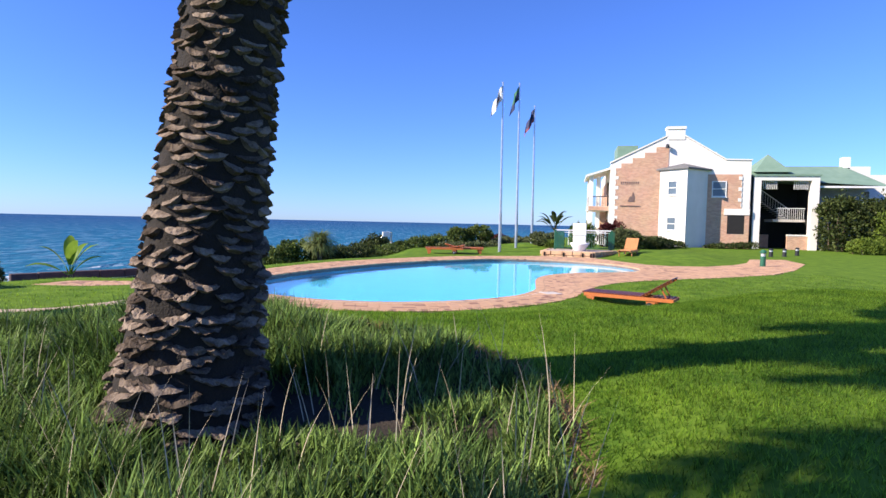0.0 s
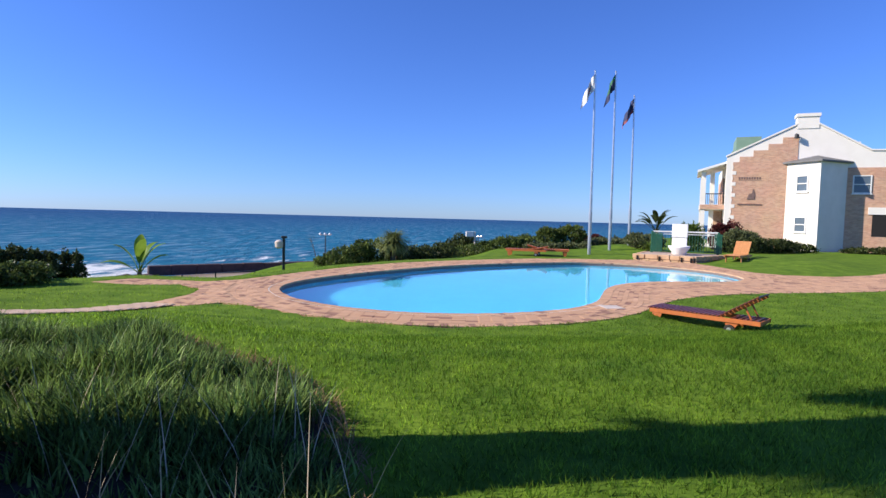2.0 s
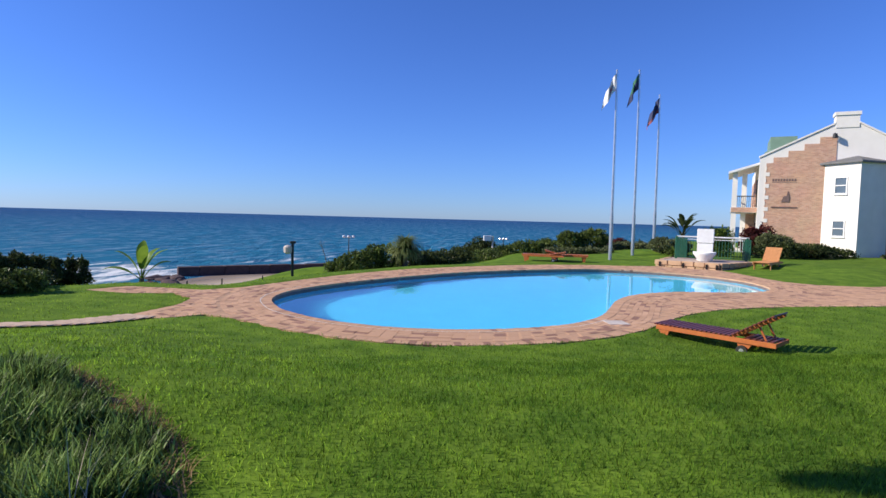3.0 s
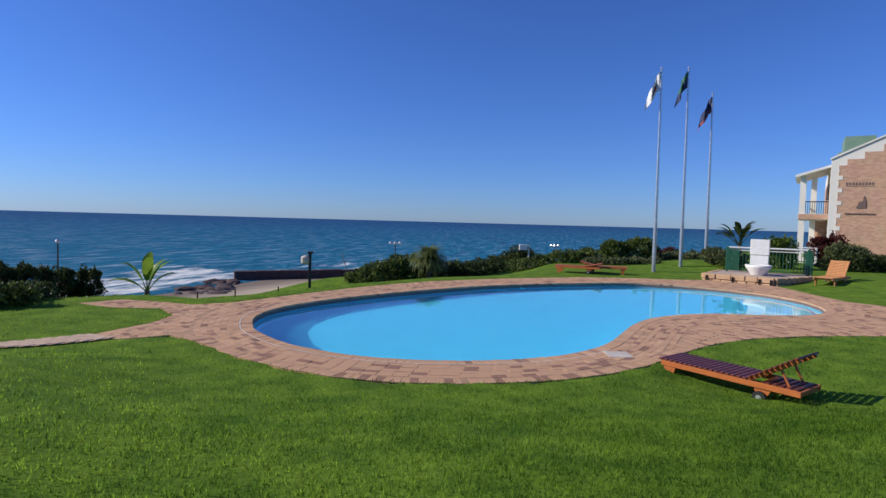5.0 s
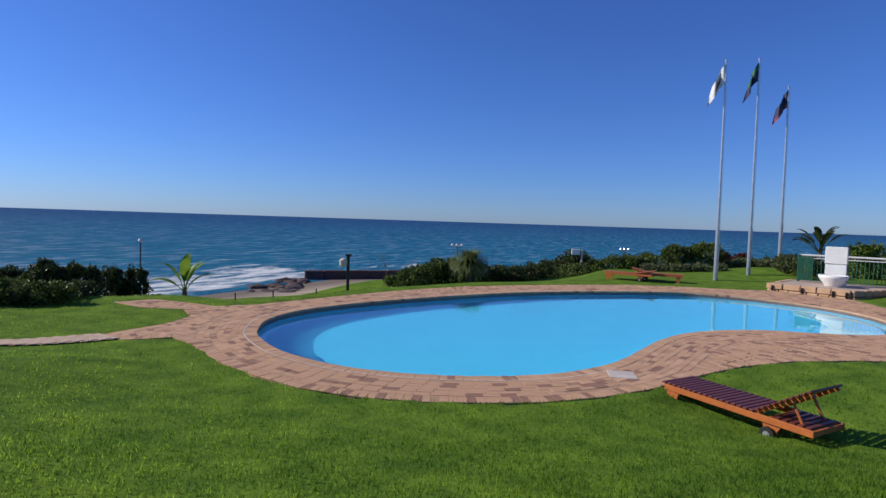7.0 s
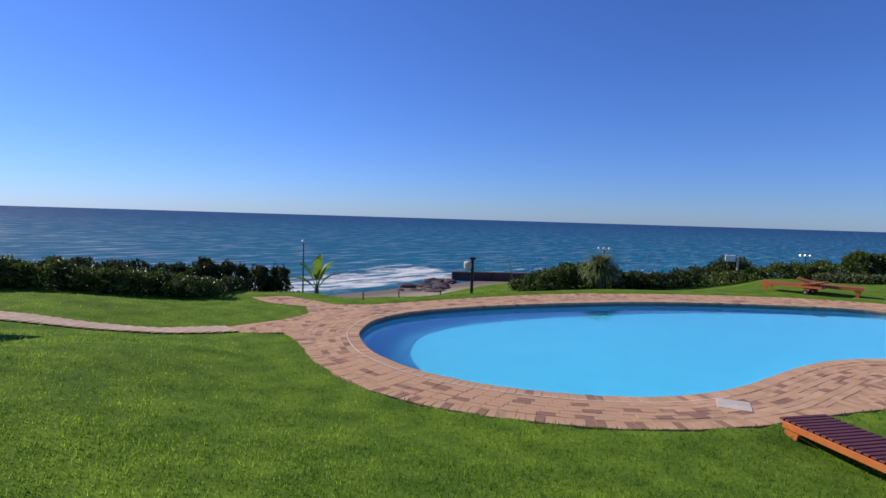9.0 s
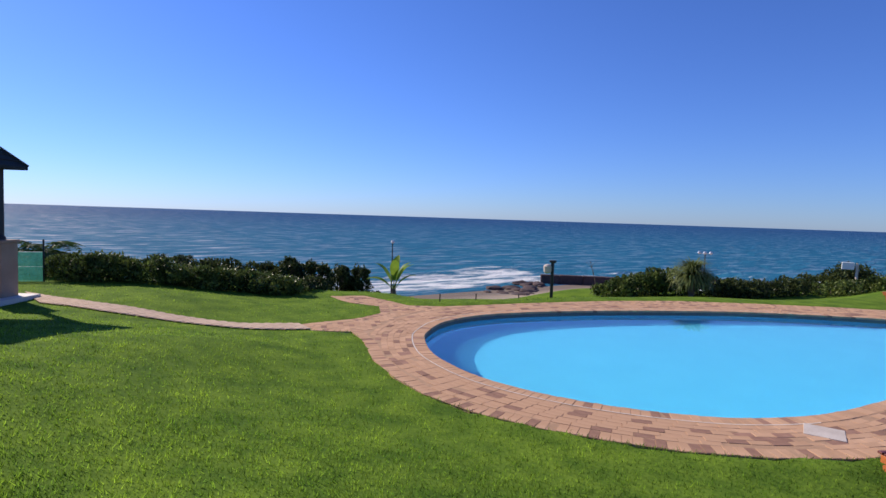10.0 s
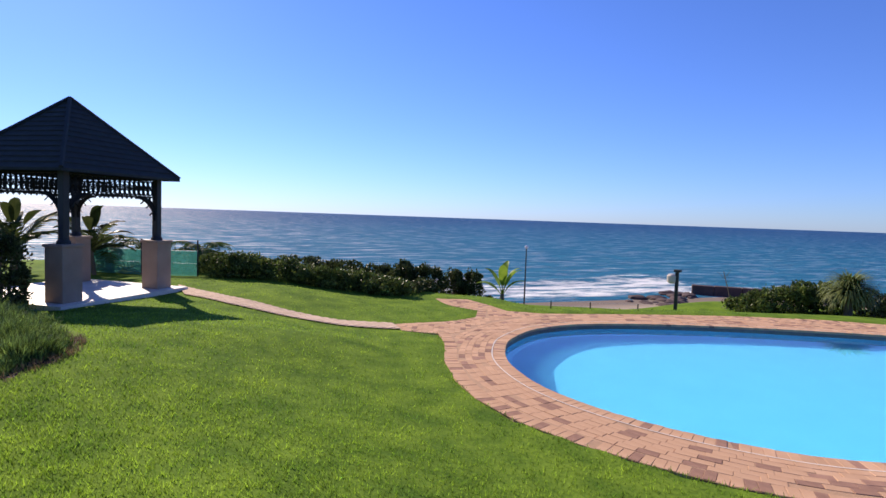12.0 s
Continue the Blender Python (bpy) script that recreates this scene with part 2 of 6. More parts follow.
def sea_material():
    """Deep water with wavelets; the attribute surf (width of broken water by the shore) lays foam on it."""
    m = bpy.data.materials.new("sea_water")
    m.use_nodes = True
    n, l = m.node_tree.nodes, m.node_tree.links
    b = n["Principled BSDF"]
    b.inputs["Specular IOR Level"].default_value = 0.0
    b.inputs["Roughness"].default_value = 1.0
    tc = n.new("ShaderNodeTexCoord")
    mp = n.new("ShaderNodeMapping")
    mp.inputs["Rotation"].default_value = (0, 0, radians(40))
    mp.inputs["Scale"].default_value = (1.0, 0.35, 1.0)
    l.new(tc.outputs["Object"], mp.inputs[0])
    waves = n.new("ShaderNodeTexNoise")
    waves.inputs["Scale"].default_value, waves.inputs["Detail"].default_value, waves.inputs["Roughness"].default_value = 0.13, 10, 0.66
    l.new(mp.outputs[0], waves.inputs["Vector"])
    bp = n.new("ShaderNodeBump")
    bp.inputs["Strength"].default_value, bp.inputs["Distance"].default_value = 1.0, 5.0
    l.new(waves.outputs["Fac"], bp.inputs["Height"])
    l.new(bp.outputs[0], b.inputs["Normal"])
    at = n.new("ShaderNodeAttribute")
    at.attribute_name = "surf"
    shoal = n.new("ShaderNodeAttribute")
    shoal.attribute_name = "shoal"
    foam = n.new("ShaderNodeTexNoise")
    foam.inputs["Scale"].default_value, foam.inputs["Detail"].default_value, foam.inputs["Roughness"].default_value = 0.30, 9, 0.7
    l.new(mp.outputs[0], foam.inputs["Vector"])
    add = n.new("ShaderNodeMath")
    l.new(at.outputs["Fac"], add.inputs[0])
    l.new(foam.outputs["Fac"], add.inputs[1])
    mr = n.new("ShaderNodeMapRange")
    mr.inputs["From Min"].default_value, mr.inputs["From Max"].default_value = 0.98, 1.12
    l.new(add.outputs[0], mr.inputs["Value"])
    col, deep, streak = n.new("ShaderNodeMix"), n.new("ShaderNodeMix"), n.new("ShaderNodeTexNoise")
    streak.inputs["Scale"].default_value, streak.inputs["Detail"].default_value = 0.02, 4
    l.new(mp.outputs[0], streak.inputs["Vector"])
    col.data_type = deep.data_type = "RGBA"
    deep.inputs[6].default_value, deep.inputs[7].default_value = (0.002, 0.050, 0.165, 1), (0.014, 0.18, 0.30, 1)
    sm = n.new("ShaderNodeMath")
    sm.operation = "MULTIPLY_ADD"
    l.new(streak.outputs["Fac"], sm.inputs[0])
    sm.inputs[1].default_value = 0.25
    l.new(shoal.outputs["Fac"], sm.inputs[2])
    l.new(sm.outputs[0], deep.inputs[0])
    l.new(deep.outputs[2], col.inputs[6])
    col.inputs[7].default_value = (0.80, 0.82, 0.82, 1)
    l.new(mr.outputs[0], col.inputs[0])
    l.new(col.outputs[2], b.inputs["Base Color"])
    # steep wavelets: their mean reflectance stays low even far out
    gl, ms, ws = n.new("ShaderNodeBsdfGlossy"), n.new("ShaderNodeMixShader"), n.new("ShaderNodeMapRange")
    gl.inputs["Roughness"].default_value = 0.52
    l.new(bp.outputs[0], gl.inputs["Normal"])
    ws.inputs["To Min"].default_value, ws.inputs["To Max"].default_value = 0.12, 0.02
    l.new(mr.outputs[0], ws.inputs["Value"])
    facet, fm = n.new("ShaderNodeMapRange"), n.new("ShaderNodeMath")
    facet.inputs["From Min"].default_value, facet.inputs["From Max"].default_value = 0.50, 0.66
    facet.inputs["To Min"].default_value, facet.inputs["To Max"].default_value = 0.35, 3.4
    l.new(foam.outputs["Fac"], facet.inputs["Value"])
    fm.operation = "MULTIPLY"
    l.new(ws.outputs[0], fm.inputs[0])
    l.new(facet.outputs[0], fm.inputs[1])
    l.new(fm.outputs[0], ms.inputs[0])
    l.new(b.outputs[0], ms.inputs[1])
    l.new(gl.outputs[0], ms.inputs[2])
    l.new(ms.outputs[0], n["Material Output"].inputs[0])
    return m


M_WATER = pool_water_material()
M_SEA = sea_material()


# ---- mesh helpers ----
def thing(name, label, category, x=0, y=0, z=0, rz=0, group=""):
    ob = new(name)
    ob.matrix_basis = pose(x, y, z, 0, 0, rz)
    ob.empty_display_size = 0.2
    return tagged(ob, label, category, group)


def to_object(name, bm, mat, parent=None, label="", smooth=False, kind=""):
    me = bpy.data.meshes.new(name)
    bmesh.ops.recalc_face_normals(bm, faces=bm.faces)
    bm.to_mesh(me)
    bm.free()
    if smooth:
        me.polygons.foreach_set("use_smooth", [True] * len(me.polygons))
    for m in (mat if isinstance(mat, (list, tuple)) else [mat]):
        me.materials.append(m)
    ob = new(name, me)
    ob.parent = parent
    return tagged(ob, label, kind=kind)


def np_object(name, verts, faces, mat, parent=None, label="", kind="", smooth=False):
    """verts (n,3), faces (m,k) of one size."""
    me = bpy.data.meshes.new(name)
    verts, faces = np.asarray(verts, np.float32), np.asarray(faces, np.int32)
    me.vertices.add(len(verts))
    me.vertices.foreach_set("co", verts.ravel())
    k = faces.shape[1]
    me.loops.add(faces.size)
    me.loops.foreach_set("vertex_index", faces.ravel())
    me.polygons.add(len(faces))
    me.polygons.foreach_set("loop_start", np.arange(0, faces.size, k, dtype=np.int32))
    me.polygons.foreach_set("use_smooth", np.full(len(faces), smooth))
    me.update(calc_edges=True)
    for m in (mat if isinstance(mat, (list, tuple)) else [mat]):
        me.materials.append(m)
    ob = new(name, me)
    ob.parent = parent
    return tagged(ob, label, kind=kind)


def box(bm, x0, x1, y0, y1, z0, z1, bevel=0.0, m=None):
    r = bmesh.ops.create_cube(bm, size=1)
    vs = r["verts"]
    bmesh.ops.scale(bm, vec=(x1 - x0, y1 - y0, z1 - z0), verts=vs)
    bmesh.ops.translate(bm, vec=((x0 + x1) / 2, (y0 + y1) / 2, (z0 + z1) / 2), verts=vs)
    if bevel:
        es = list({e for v in vs for e in v.link_edges})
        r2 = bmesh.ops.bevel(bm, geom=es, offset=bevel, segments=1, affect="EDGES")
        vs = list({v for v in vs if v.is_valid} | set(r2["verts"]))
    if m is not None:
        bmesh.ops.transform(bm, matrix=m, verts=vs)
    return vs


def tube(bm, pts, radii, sides=8, cap=True):
    """A round tube along points; radii one or a list."""
    pts = [Vector([float(c) for c in p]) for p in pts]
    if not isinstance(radii, (list, tuple)):
        radii = [radii] * len(pts)
    radii = [float(r) for r in radii]
    rings = []
    for i, p in enumerate(pts):
        d = (pts[min(i + 1, len(pts) - 1)] - pts[max(i - 1, 0)]).normalized()
        a = d.cross(Vector((0, 0, 1)) if abs(d.z) < 0.9 else Vector((1, 0, 0))).normalized()
        b = d.cross(a)
        rings.append([bm.verts.new(p + radii[i] * (math.cos(2 * math.pi * k / sides) * a + math.sin(2 * math.pi * k / sides) * b)) for k in range(sides)])
    for r, s in zip(rings, rings[1:]):
        for k in range(sides):
            bm.faces.new((r[k], r[(k + 1) % sides], s[(k + 1) % sides], s[k]))
    if cap:
        bm.faces.new(rings[0])
        bm.faces.new(rings[-1][::-1])


def lathe(bm, prof, sides=24, at=(0, 0, 0)):
    """prof: (radius, z) from bottom to top, turned about z."""
    rings = [[bm.verts.new((at[0] + r * math.cos(2 * math.pi * k / sides), at[1] + r * math.sin(2 * math.pi * k / sides), at[2] + z)) for k in range(sides)] for r, z in prof]
    for r, s in zip(rings, rings[1:]):
        for k in range(sides):
            bm.faces.new((r[k], r[(k + 1) % sides], s[(k + 1) % sides], s[k]))
    bm.faces.new(rings[0])
    bm.faces.new(rings[-1][::-1])


def prism(bm, pts, y0, y1):
    """An outline of (x, z) points made thick from y0 to y1."""
    a = [bm.verts.new((x, y0, z)) for x, z in pts]
    b = [bm.verts.new((x, y1, z)) for x, z in pts]
    bm.faces.new(a)
    bm.faces.new(b[::-1])
    for i in range(len(pts)):
        j = (i + 1) % len(pts)
        bm.faces.new((a[i], b[i], b[j], a[j]))


def slab(bm, pts, z0, z1):
    """A flat outline of (x, y) points made thick from z0 to z1."""
    a = [bm.verts.new((x, y, z0)) for x, y in pts]
    b = [bm.verts.new((x, y, z1)) for x, y in pts]
    bm.faces.new(a[::-1])
    bm.faces.new(b)
    for i in range(len(pts)):
        j = (i + 1) % len(pts)
        bm.faces.new((a[i], a[j], b[j], b[i]))


def smooth_loop(pts, n):
    """Closed Catmull-Rom through pts, resampled to n even points."""
    P = np.array(pts, float)
    out = []
    for i in range(len(P)):
        a, b, c, d = P[i - 1], P[i], P[(i + 1) % len(P)], P[(i + 2) % len(P)]
        for t in np.linspace(0, 1, 12, endpoint=False):
            out.append(0.5 * (2 * b + (c - a) * t + (2 * a - 5 * b + 4 * c - d) * t * t + (3 * b - a - 3 * c + d) * t ** 3))
    return resample(np.array(out + [out[0]]), n + 1)[:-1]


def resample(P, n):
    s = np.concatenate([[0], np.cumsum(np.linalg.norm(np.diff(P, axis=0), axis=1))])
    q = np.linspace(0, s[-1], n)
    return np.stack([np.interp(q, s, P[:, k]) for k in range(P.shape[1])], 1)


def inside(poly, x, y):
    poly, x, y = np.asarray(poly), np.asarray(x, float), np.asarray(y, float)
    res = np.zeros(x.shape, bool)
    for (x0, y0), (x1, y1) in zip(poly, np.roll(poly, -1, axis=0)):
        if y0 != y1:
            res ^= ((y0 > y) != (y1 > y)) & (x < (x1 - x0) * (y - y0) / (y1 - y0) + x0)
    return res


def edge_distance(poly, x, y, closed=True):
    poly, x, y = np.asarray(poly), np.asarray(x, float), np.asarray(y, float)
    best = np.full(x.shape, 1e9)
    nxt = np.roll(poly, -1, axis=0)
    for (x0, y0), (x1, y1) in list(zip(poly, nxt))[: len(poly) if closed else -1]:
        dx, dy = x1 - x0, y1 - y0
        t = np.clip(((x - x0) * dx + (y - y0) * dy) / (dx * dx + dy * dy + 1e-12), 0, 1)
        best = np.minimum(best, np.hypot(x - x0 - t * dx, y - y0 - t * dy))
    return best


def sstep(a, b, v):
    t = np.clip((v - a) / (b - a), 0, 1)
    return t * t * (3 - 2 * t)


# ---- the plan ----
POOL = smooth_loop([(-4.15, 12.2), (-3.7, 11.8), (-2.8, 11.3), (-2.0, 11.08), (-1.15, 11.02), (-0.35, 11.17), (0.45, 11.5), (1.15, 11.97), (1.8, 12.65),
                    (2.3, 13.7), (2.52, 14.9), (2.72, 16.1), (3.1, 17.2), (3.75, 18.1), (4.6, 18.75), (5.5, 19.08), (6.2, 19.35), (6.85, 19.8), (7.4, 20.7),
                    (7.5, 22.1), (7.1, 23.5), (6.15, 24.6), (4.9, 25.2), (3.7, 25.4), (2.2, 25.2), (0.65, 24.1), (-1.0, 22.6), (-2.4, 20.9), (-3.65, 18.7),
                    (-4.5, 16.8), (-4.98, 15.2), (-5.05, 14.0), (-4.75, 13.0)], 240)
RING = np.array([(-4.8, 10.85), (-3.92, 10.62), (-2.85, 10.18), (-1.8, 9.93), (-0.95, 9.86), (-0.1, 9.98), (0.65, 10.27), (1.3, 10.63), (1.95, 11.1),
                 (2.55, 11.75), (3.05, 12.5), (3.55, 13.6), (4.15, 14.7), (4.9, 15.6), (5.9, 16.4), (7.2, 17.1), (9.0, 17.95), (11.7, 19.6), (14.0, 22.0),
                 (17.0, 26.0), (18.2, 29.5), (16.2, 29.3), (14.3, 26.1), (12.8, 24.4), (11.0, 23.1), (9.5, 22.9), (8.7, 23.4), (8.3, 24.5), (7.8, 26.4),
                 (7.5, 27.35), (5.05, 28.4), (3.8, 27.7), (2.4, 27.4), (0.68, 26.6), (-1.15, 25.05), (-2.75, 23.3), (-4.2, 21.45), (-5.15, 19.4),
                 (-5.75, 17.4), (-6.15, 15.8), (-6.45, 14.4), (-7.0, 13.6), (-7.9, 13.55), (-9.0, 13.4), (-9.3, 12.5), (-8.2, 12.4), (-7.2, 12.85), (-6.35, 12.4),
                 (-6.0, 11.6), (-5.98, 10.5), (-5.95, 10.2), (-5.3, 10.2)])
PATH_A = np.array([(-5.3, 10.2), (-5.79, 9.02), (-6.69, 8.0), (-7.76, 6.87), (-9.1, 5.95)])
PATH_B = np.array([(-5.97, 10.2), (-6.4, 9.14), (-7.42, 8.06), (-8.7, 6.9), (-10.7, 5.7)])
PATH = np.concatenate([PATH_A, PATH_B[::-1]])
BED = smooth_loop([(0.45, -0.8), (0.55, 1.2), (0.70, 2.4), (0.78, 3.0), (0.66, 3.5), (0.40, 3.95), (0.1, 4.35), (-0.4, 4.75), (-1.0, 5.05), (-1.7, 5.28), (-2.4, 5.2),
                   (-3.2, 4.9), (-4.6, 4.35), (-6.2, 3.4), (-7.6, 2.4), (-8.2, 0.5), (-6.5, -1.5), (-3, -2.2), (-1.2, -1.6), (-0.9, -0.6)], 120)
LAND = np.array([(-26, -60), (-22, -20), (-19.5, -5), (-17.8, 3), (-16.2, 7), (-15.4, 10), (-14.3, 13), (-13.6, 16), (-11.7, 18.6), (-10.2, 21.8), (-8.2, 25),
                 (-6.2, 28.5), (-5.2, 32), (-4, 36), (-1, 41), (5, 45), (9.5, 50), (11.5, 58), (14, 75), (60, 110), (4000, 900), (4000, -3000), (-200, -3000)])
SEA_Z = -7.3


def height(x, y, paved=True):
    """The ground's height."""
    x, y = np.asarray(x, float), np.asarray(y, float)
    on = inside(RING, x, y)
    d = np.where(on, 0, edge_distance(RING, x, y))
    amp = (0.68 - 0.40 * sstep(-3, -7.5, x)) * sstep(12, 8.2, y)
    h = amp * sstep(0.2, 5.0, d)
    h = h - 0.22 * sstep(4.2, 2.2, y) * sstep(1.6, 0.2, x) * sstep(-9, -6, x)
    h = h - 0.14 * np.exp(-((x - 4.2) ** 2 + (y - 12.2) ** 2) / 1.2) * sstep(0, 0.6, d)
    h = h + 0.30 * np.exp(-((x - 12) ** 2 / 9 + (y - 30) ** 2 / 20)) * sstep(0, 2, d) + 0.33 * np.exp(-((x - 5.6) ** 2 / 6 + (y - 37.2) ** 2 / 14))
    h = h - (0.36 + 0.50 * sstep(24.0, 20.5, y)) * sstep(0.5, 4.3, d) * sstep(12.0, 14.5, y) * sstep(-1.5, -3.5, x)
    h = h + 0.03 * np.sin(x * 1.3 + 0.7) * np.sin(y * 0.9) * sstep(0.5, 2.5, d)
    off = np.where(inside(LAND, x, y), 0, edge_distance(LAND, x, y))
    shore = np.minimum(x + 50, (x + 53.6) * 0.727 - (y - 68.5) * 0.686)
    beach = SEA_Z + 0.045 * np.clip(shore, -60, 22)
    h = h + (beach - h) * sstep(0.0, 9.0, off)
    if paved:
        h = np.where(on, -0.035, h + 0.008)
    return h


def h1(x, y):
    return float(height(np.array([x]), np.array([y]))[0])


def grid_lines(lo, hi, step, far):
    mid = list(np.arange(lo, hi + 1e-6, step))
    up, s = [], step
    v = hi
    while v < far:
        s *= 1.28
        v += s
        up.append(v)
    down, s, v = [], step, lo
    while v > -far:
        s *= 1.28
        v -= s
        down.append(v)
    return np.array(down[::-1] + mid + up)


def ground():
    gx, gy = grid_lines(-16, 13, 0.22, 4600), grid_lines(-3, 31, 0.22, 4600)
    X, Y = np.meshgrid(gx, gy, indexing="ij")
    Z = height(X.ravel(), Y.ravel())
    x, y = X.ravel(), Y.ravel()
    hole = inside(POOL, x, y) | (edge_distance(POOL, x, y) < 0.05)
    bed = inside(BED, x, y)
    nx, ny = len(gx), len(gy)
    i, j = np.meshgrid(np.arange(nx - 1), np.arange(ny - 1), indexing="ij")
    a = (i * ny + j).ravel()
    f = np.stack([a, a + ny, a + ny + 1, a + 1], 1)
    f = f[~hole[f].any(1)]
    ob = np_object("ground", np.stack([x, y, Z], 1), f, [M_TURF, M_SOIL], smooth=True)
    ob.data.polygons.foreach_set("material_index", bed[f].all(1).astype(np.int32))
    return tagged(ob, "sloping mown lawn that falls away to a sandy beach", "ground", kind="structure")


ground()


def fill_between(name, outer, inner, z, mat, **kw):
    bm = bmesh.new()
    edges = []
    for loop in (outer, inner):
        if loop is None:
            continue
        vs = [bm.verts.new((x, y, z)) for x, y in loop]
        edges += [bm.edges.new((vs[k], vs[(k + 1) % len(vs)])) for k in range(len(vs))]
    bmesh.ops.triangle_fill(bm, edges=edges, use_beauty=True)
    ob = to_object(name, bm, mat, **kw)
    if ob.data.polygons[0].normal.z < 0:
        ob.data.flip_normals()
    return ob


pavement = fill_between("pavement", RING, POOL, -0.002, M_MORTAR)
tagged(pavement, "red clay brick paving laid round the swimming pool", "paving", kind="structure")


def path_sheet():
    A, B = resample(PATH_A, 40), resample(PATH_B, 40)
    W = np.linspace(0, 1, 6)
    P = A[:, None, :] * (1 - W)[None, :, None] + B[:, None, :] * W[None, :, None]
    P = P.reshape(-1, 2)
    z = height(P[:, 0], P[:, 1]) + 0.022
    i, j = np.meshgrid(np.arange(39), np.arange(5), indexing="ij")
    a = (i * 6 + j).ravel()
    ob = np_object("path", np.column_stack([P, z]), np.stack([a, a + 6, a + 7, a + 1], 1), M_PATH)
    return tagged(ob, "narrow pale brick garden path across the lawn", "path", kind="structure")


garden_path = path_sheet()


def pool():
    t = thing("swimming_pool", "kidney-shaped swimming pool, light blue basin full of still water", "swimming pool", 0, 0, 0)
    n = len(POOL)
    nrm = np.roll(POOL, -1, 0) - np.roll(POOL, 1, 0)
    nrm = np.stack([nrm[:, 1], -nrm[:, 0]], 1) / np.linalg.norm(nrm, axis=1)[:, None]

    def depth(x):
        return 0.72 - 0.32 * sstep(1.5, 7.6, x)
    dz = depth(POOL[:, 0])
    inn = POOL - nrm * 0.12
    rim = np.concatenate([np.column_stack([POOL, np.full(n, -0.02)]), np.column_stack([POOL, np.full(n, -0.15)])])
    k = np.arange(n)
    q = np.stack([k, (k + 1) % n, (k + 1) % n + n, k + n], 1)
    np_object("waterline_band", rim, q, M_RIM, t, "dark waterline band under the coping", smooth=True)
    wall = np.concatenate([np.column_stack([POOL, np.full(n, -0.15)]), np.column_stack([POOL, -dz + 0.12]), np.column_stack([inn, -dz])])
    np_object("basin_wall", wall, np.concatenate([q, q + n]), M_POOL, t, "light blue painted basin wall", smooth=True)
    gx, gy = np.arange(-5.4, 8.0, 0.1), np.arange(10.6, 26, 0.1)
    bm = bmesh.new()
    vs = [bm.verts.new((x, y, -float(depth(x)))) for x, y in inn]
    cap = bmesh.ops.triangle_fill(bm, edges=[bm.edges.new((vs[a], vs[(a + 1) % n])) for a in range(n)], use_beauty=True)
    for x in (2, 3, 4, 5, 6, 7):
        bmesh.ops.bisect_plane(bm, geom=bm.verts[:] + bm.edges[:] + bm.faces[:], plane_co=(x, 0, 0), plane_no=(1, 0, 0))
    for v in bm.verts:
        v.co.z = -float(depth(v.co.x))
    to_object("basin_floor", bm, M_POOL, t, "light blue painted basin floor")
    bm = bmesh.new()
    slab(bm, [(x, y) for x, y in smooth_loop([(6.0, 19.6), (6.7, 20.1), (7.15, 20.9), (7.2, 22.1), (6.8, 23.3), (5.9, 24.2), (5.5, 23.4), (6.0, 22.4), (6.1, 21.3), (5.8, 20.3)], 60)], -0.9, -0.3)
    to_object("entry_shelf", bm, M_POOL_STEP, t, "pale shallow entry shelf")
    w = fill_between("water", POOL, None, -0.125, M_WATER, parent=t, label="clear still blue pool water")
    w.visible_shadow = False
    return t


pool()


def sea():
    gx, gy = grid_lines(-110, -20, 1.2, 4900), grid_lines(10, 110, 1.5, 4900)
    X, Y = np.meshgrid(gx, gy, indexing="ij")
    x, y = X.ravel(), Y.ravel()
    shore = -np.minimum(x + 50, (x + 53.6) * 0.727 - (y - 68.5) * 0.686)
    wob = np.array([noise.noise(Vector((a * 0.05, b * 0.05, 0))) for a, b in zip(x, y)])
    d = shore + 9 * wob
    surf = 0.57 * sstep(-1, 4, d) * sstep(34, 20, d)
    for at, wide, peak in ((3, 1.6, 0.60), (9.5, 1.5, 0.62), (17, 2.2, 0.64), (24, 1.0, 0.60), (44, 1.2, 0.50)):
        surf = np.maximum(surf, peak * np.exp(-((d - at - 2.5 * wob) / wide) ** 2))
    surf = surf * sstep(140, 90, np.hypot(x + 60, y - 50))
    surf = surf * np.where((x + 53.6) * 0.727 - (y - 68.5) * 0.686 < x + 50, 0.8, 1.0)
    z = SEA_Z + 0.35 * np.exp(-((d - 24) / 2.2) ** 2) + 0.12 * np.exp(-((d - 11) / 2.0) ** 2) - 0.5 * (d < -25)
    nx, ny = len(gx), len(gy)
    i, j = np.meshgrid(np.arange(nx - 1), np.arange(ny - 1), indexing="ij")
    a = (i * ny + j).ravel()
    f = np.stack([a, a + ny, a + ny + 1, a + 1], 1)
    f = f[(x[f].mean(1) < 12) | (y[f].mean(1) > 60)]
    ob = np_object("water", np.stack([x, y, z], 1), f, M_SEA, smooth=True)
    for nm, val in (("surf", surf), ("shoal", 0.75 * np.exp(-np.maximum(shore, 0) / 420.0))):
        at = ob.data.attributes.new(nm, "FLOAT", "POINT")
        at.data.foreach_set("value", val.astype(np.float32))
    return tagged(ob, "open blue sea with white surf breaking along the beach", "sea", kind="structure")


sea()


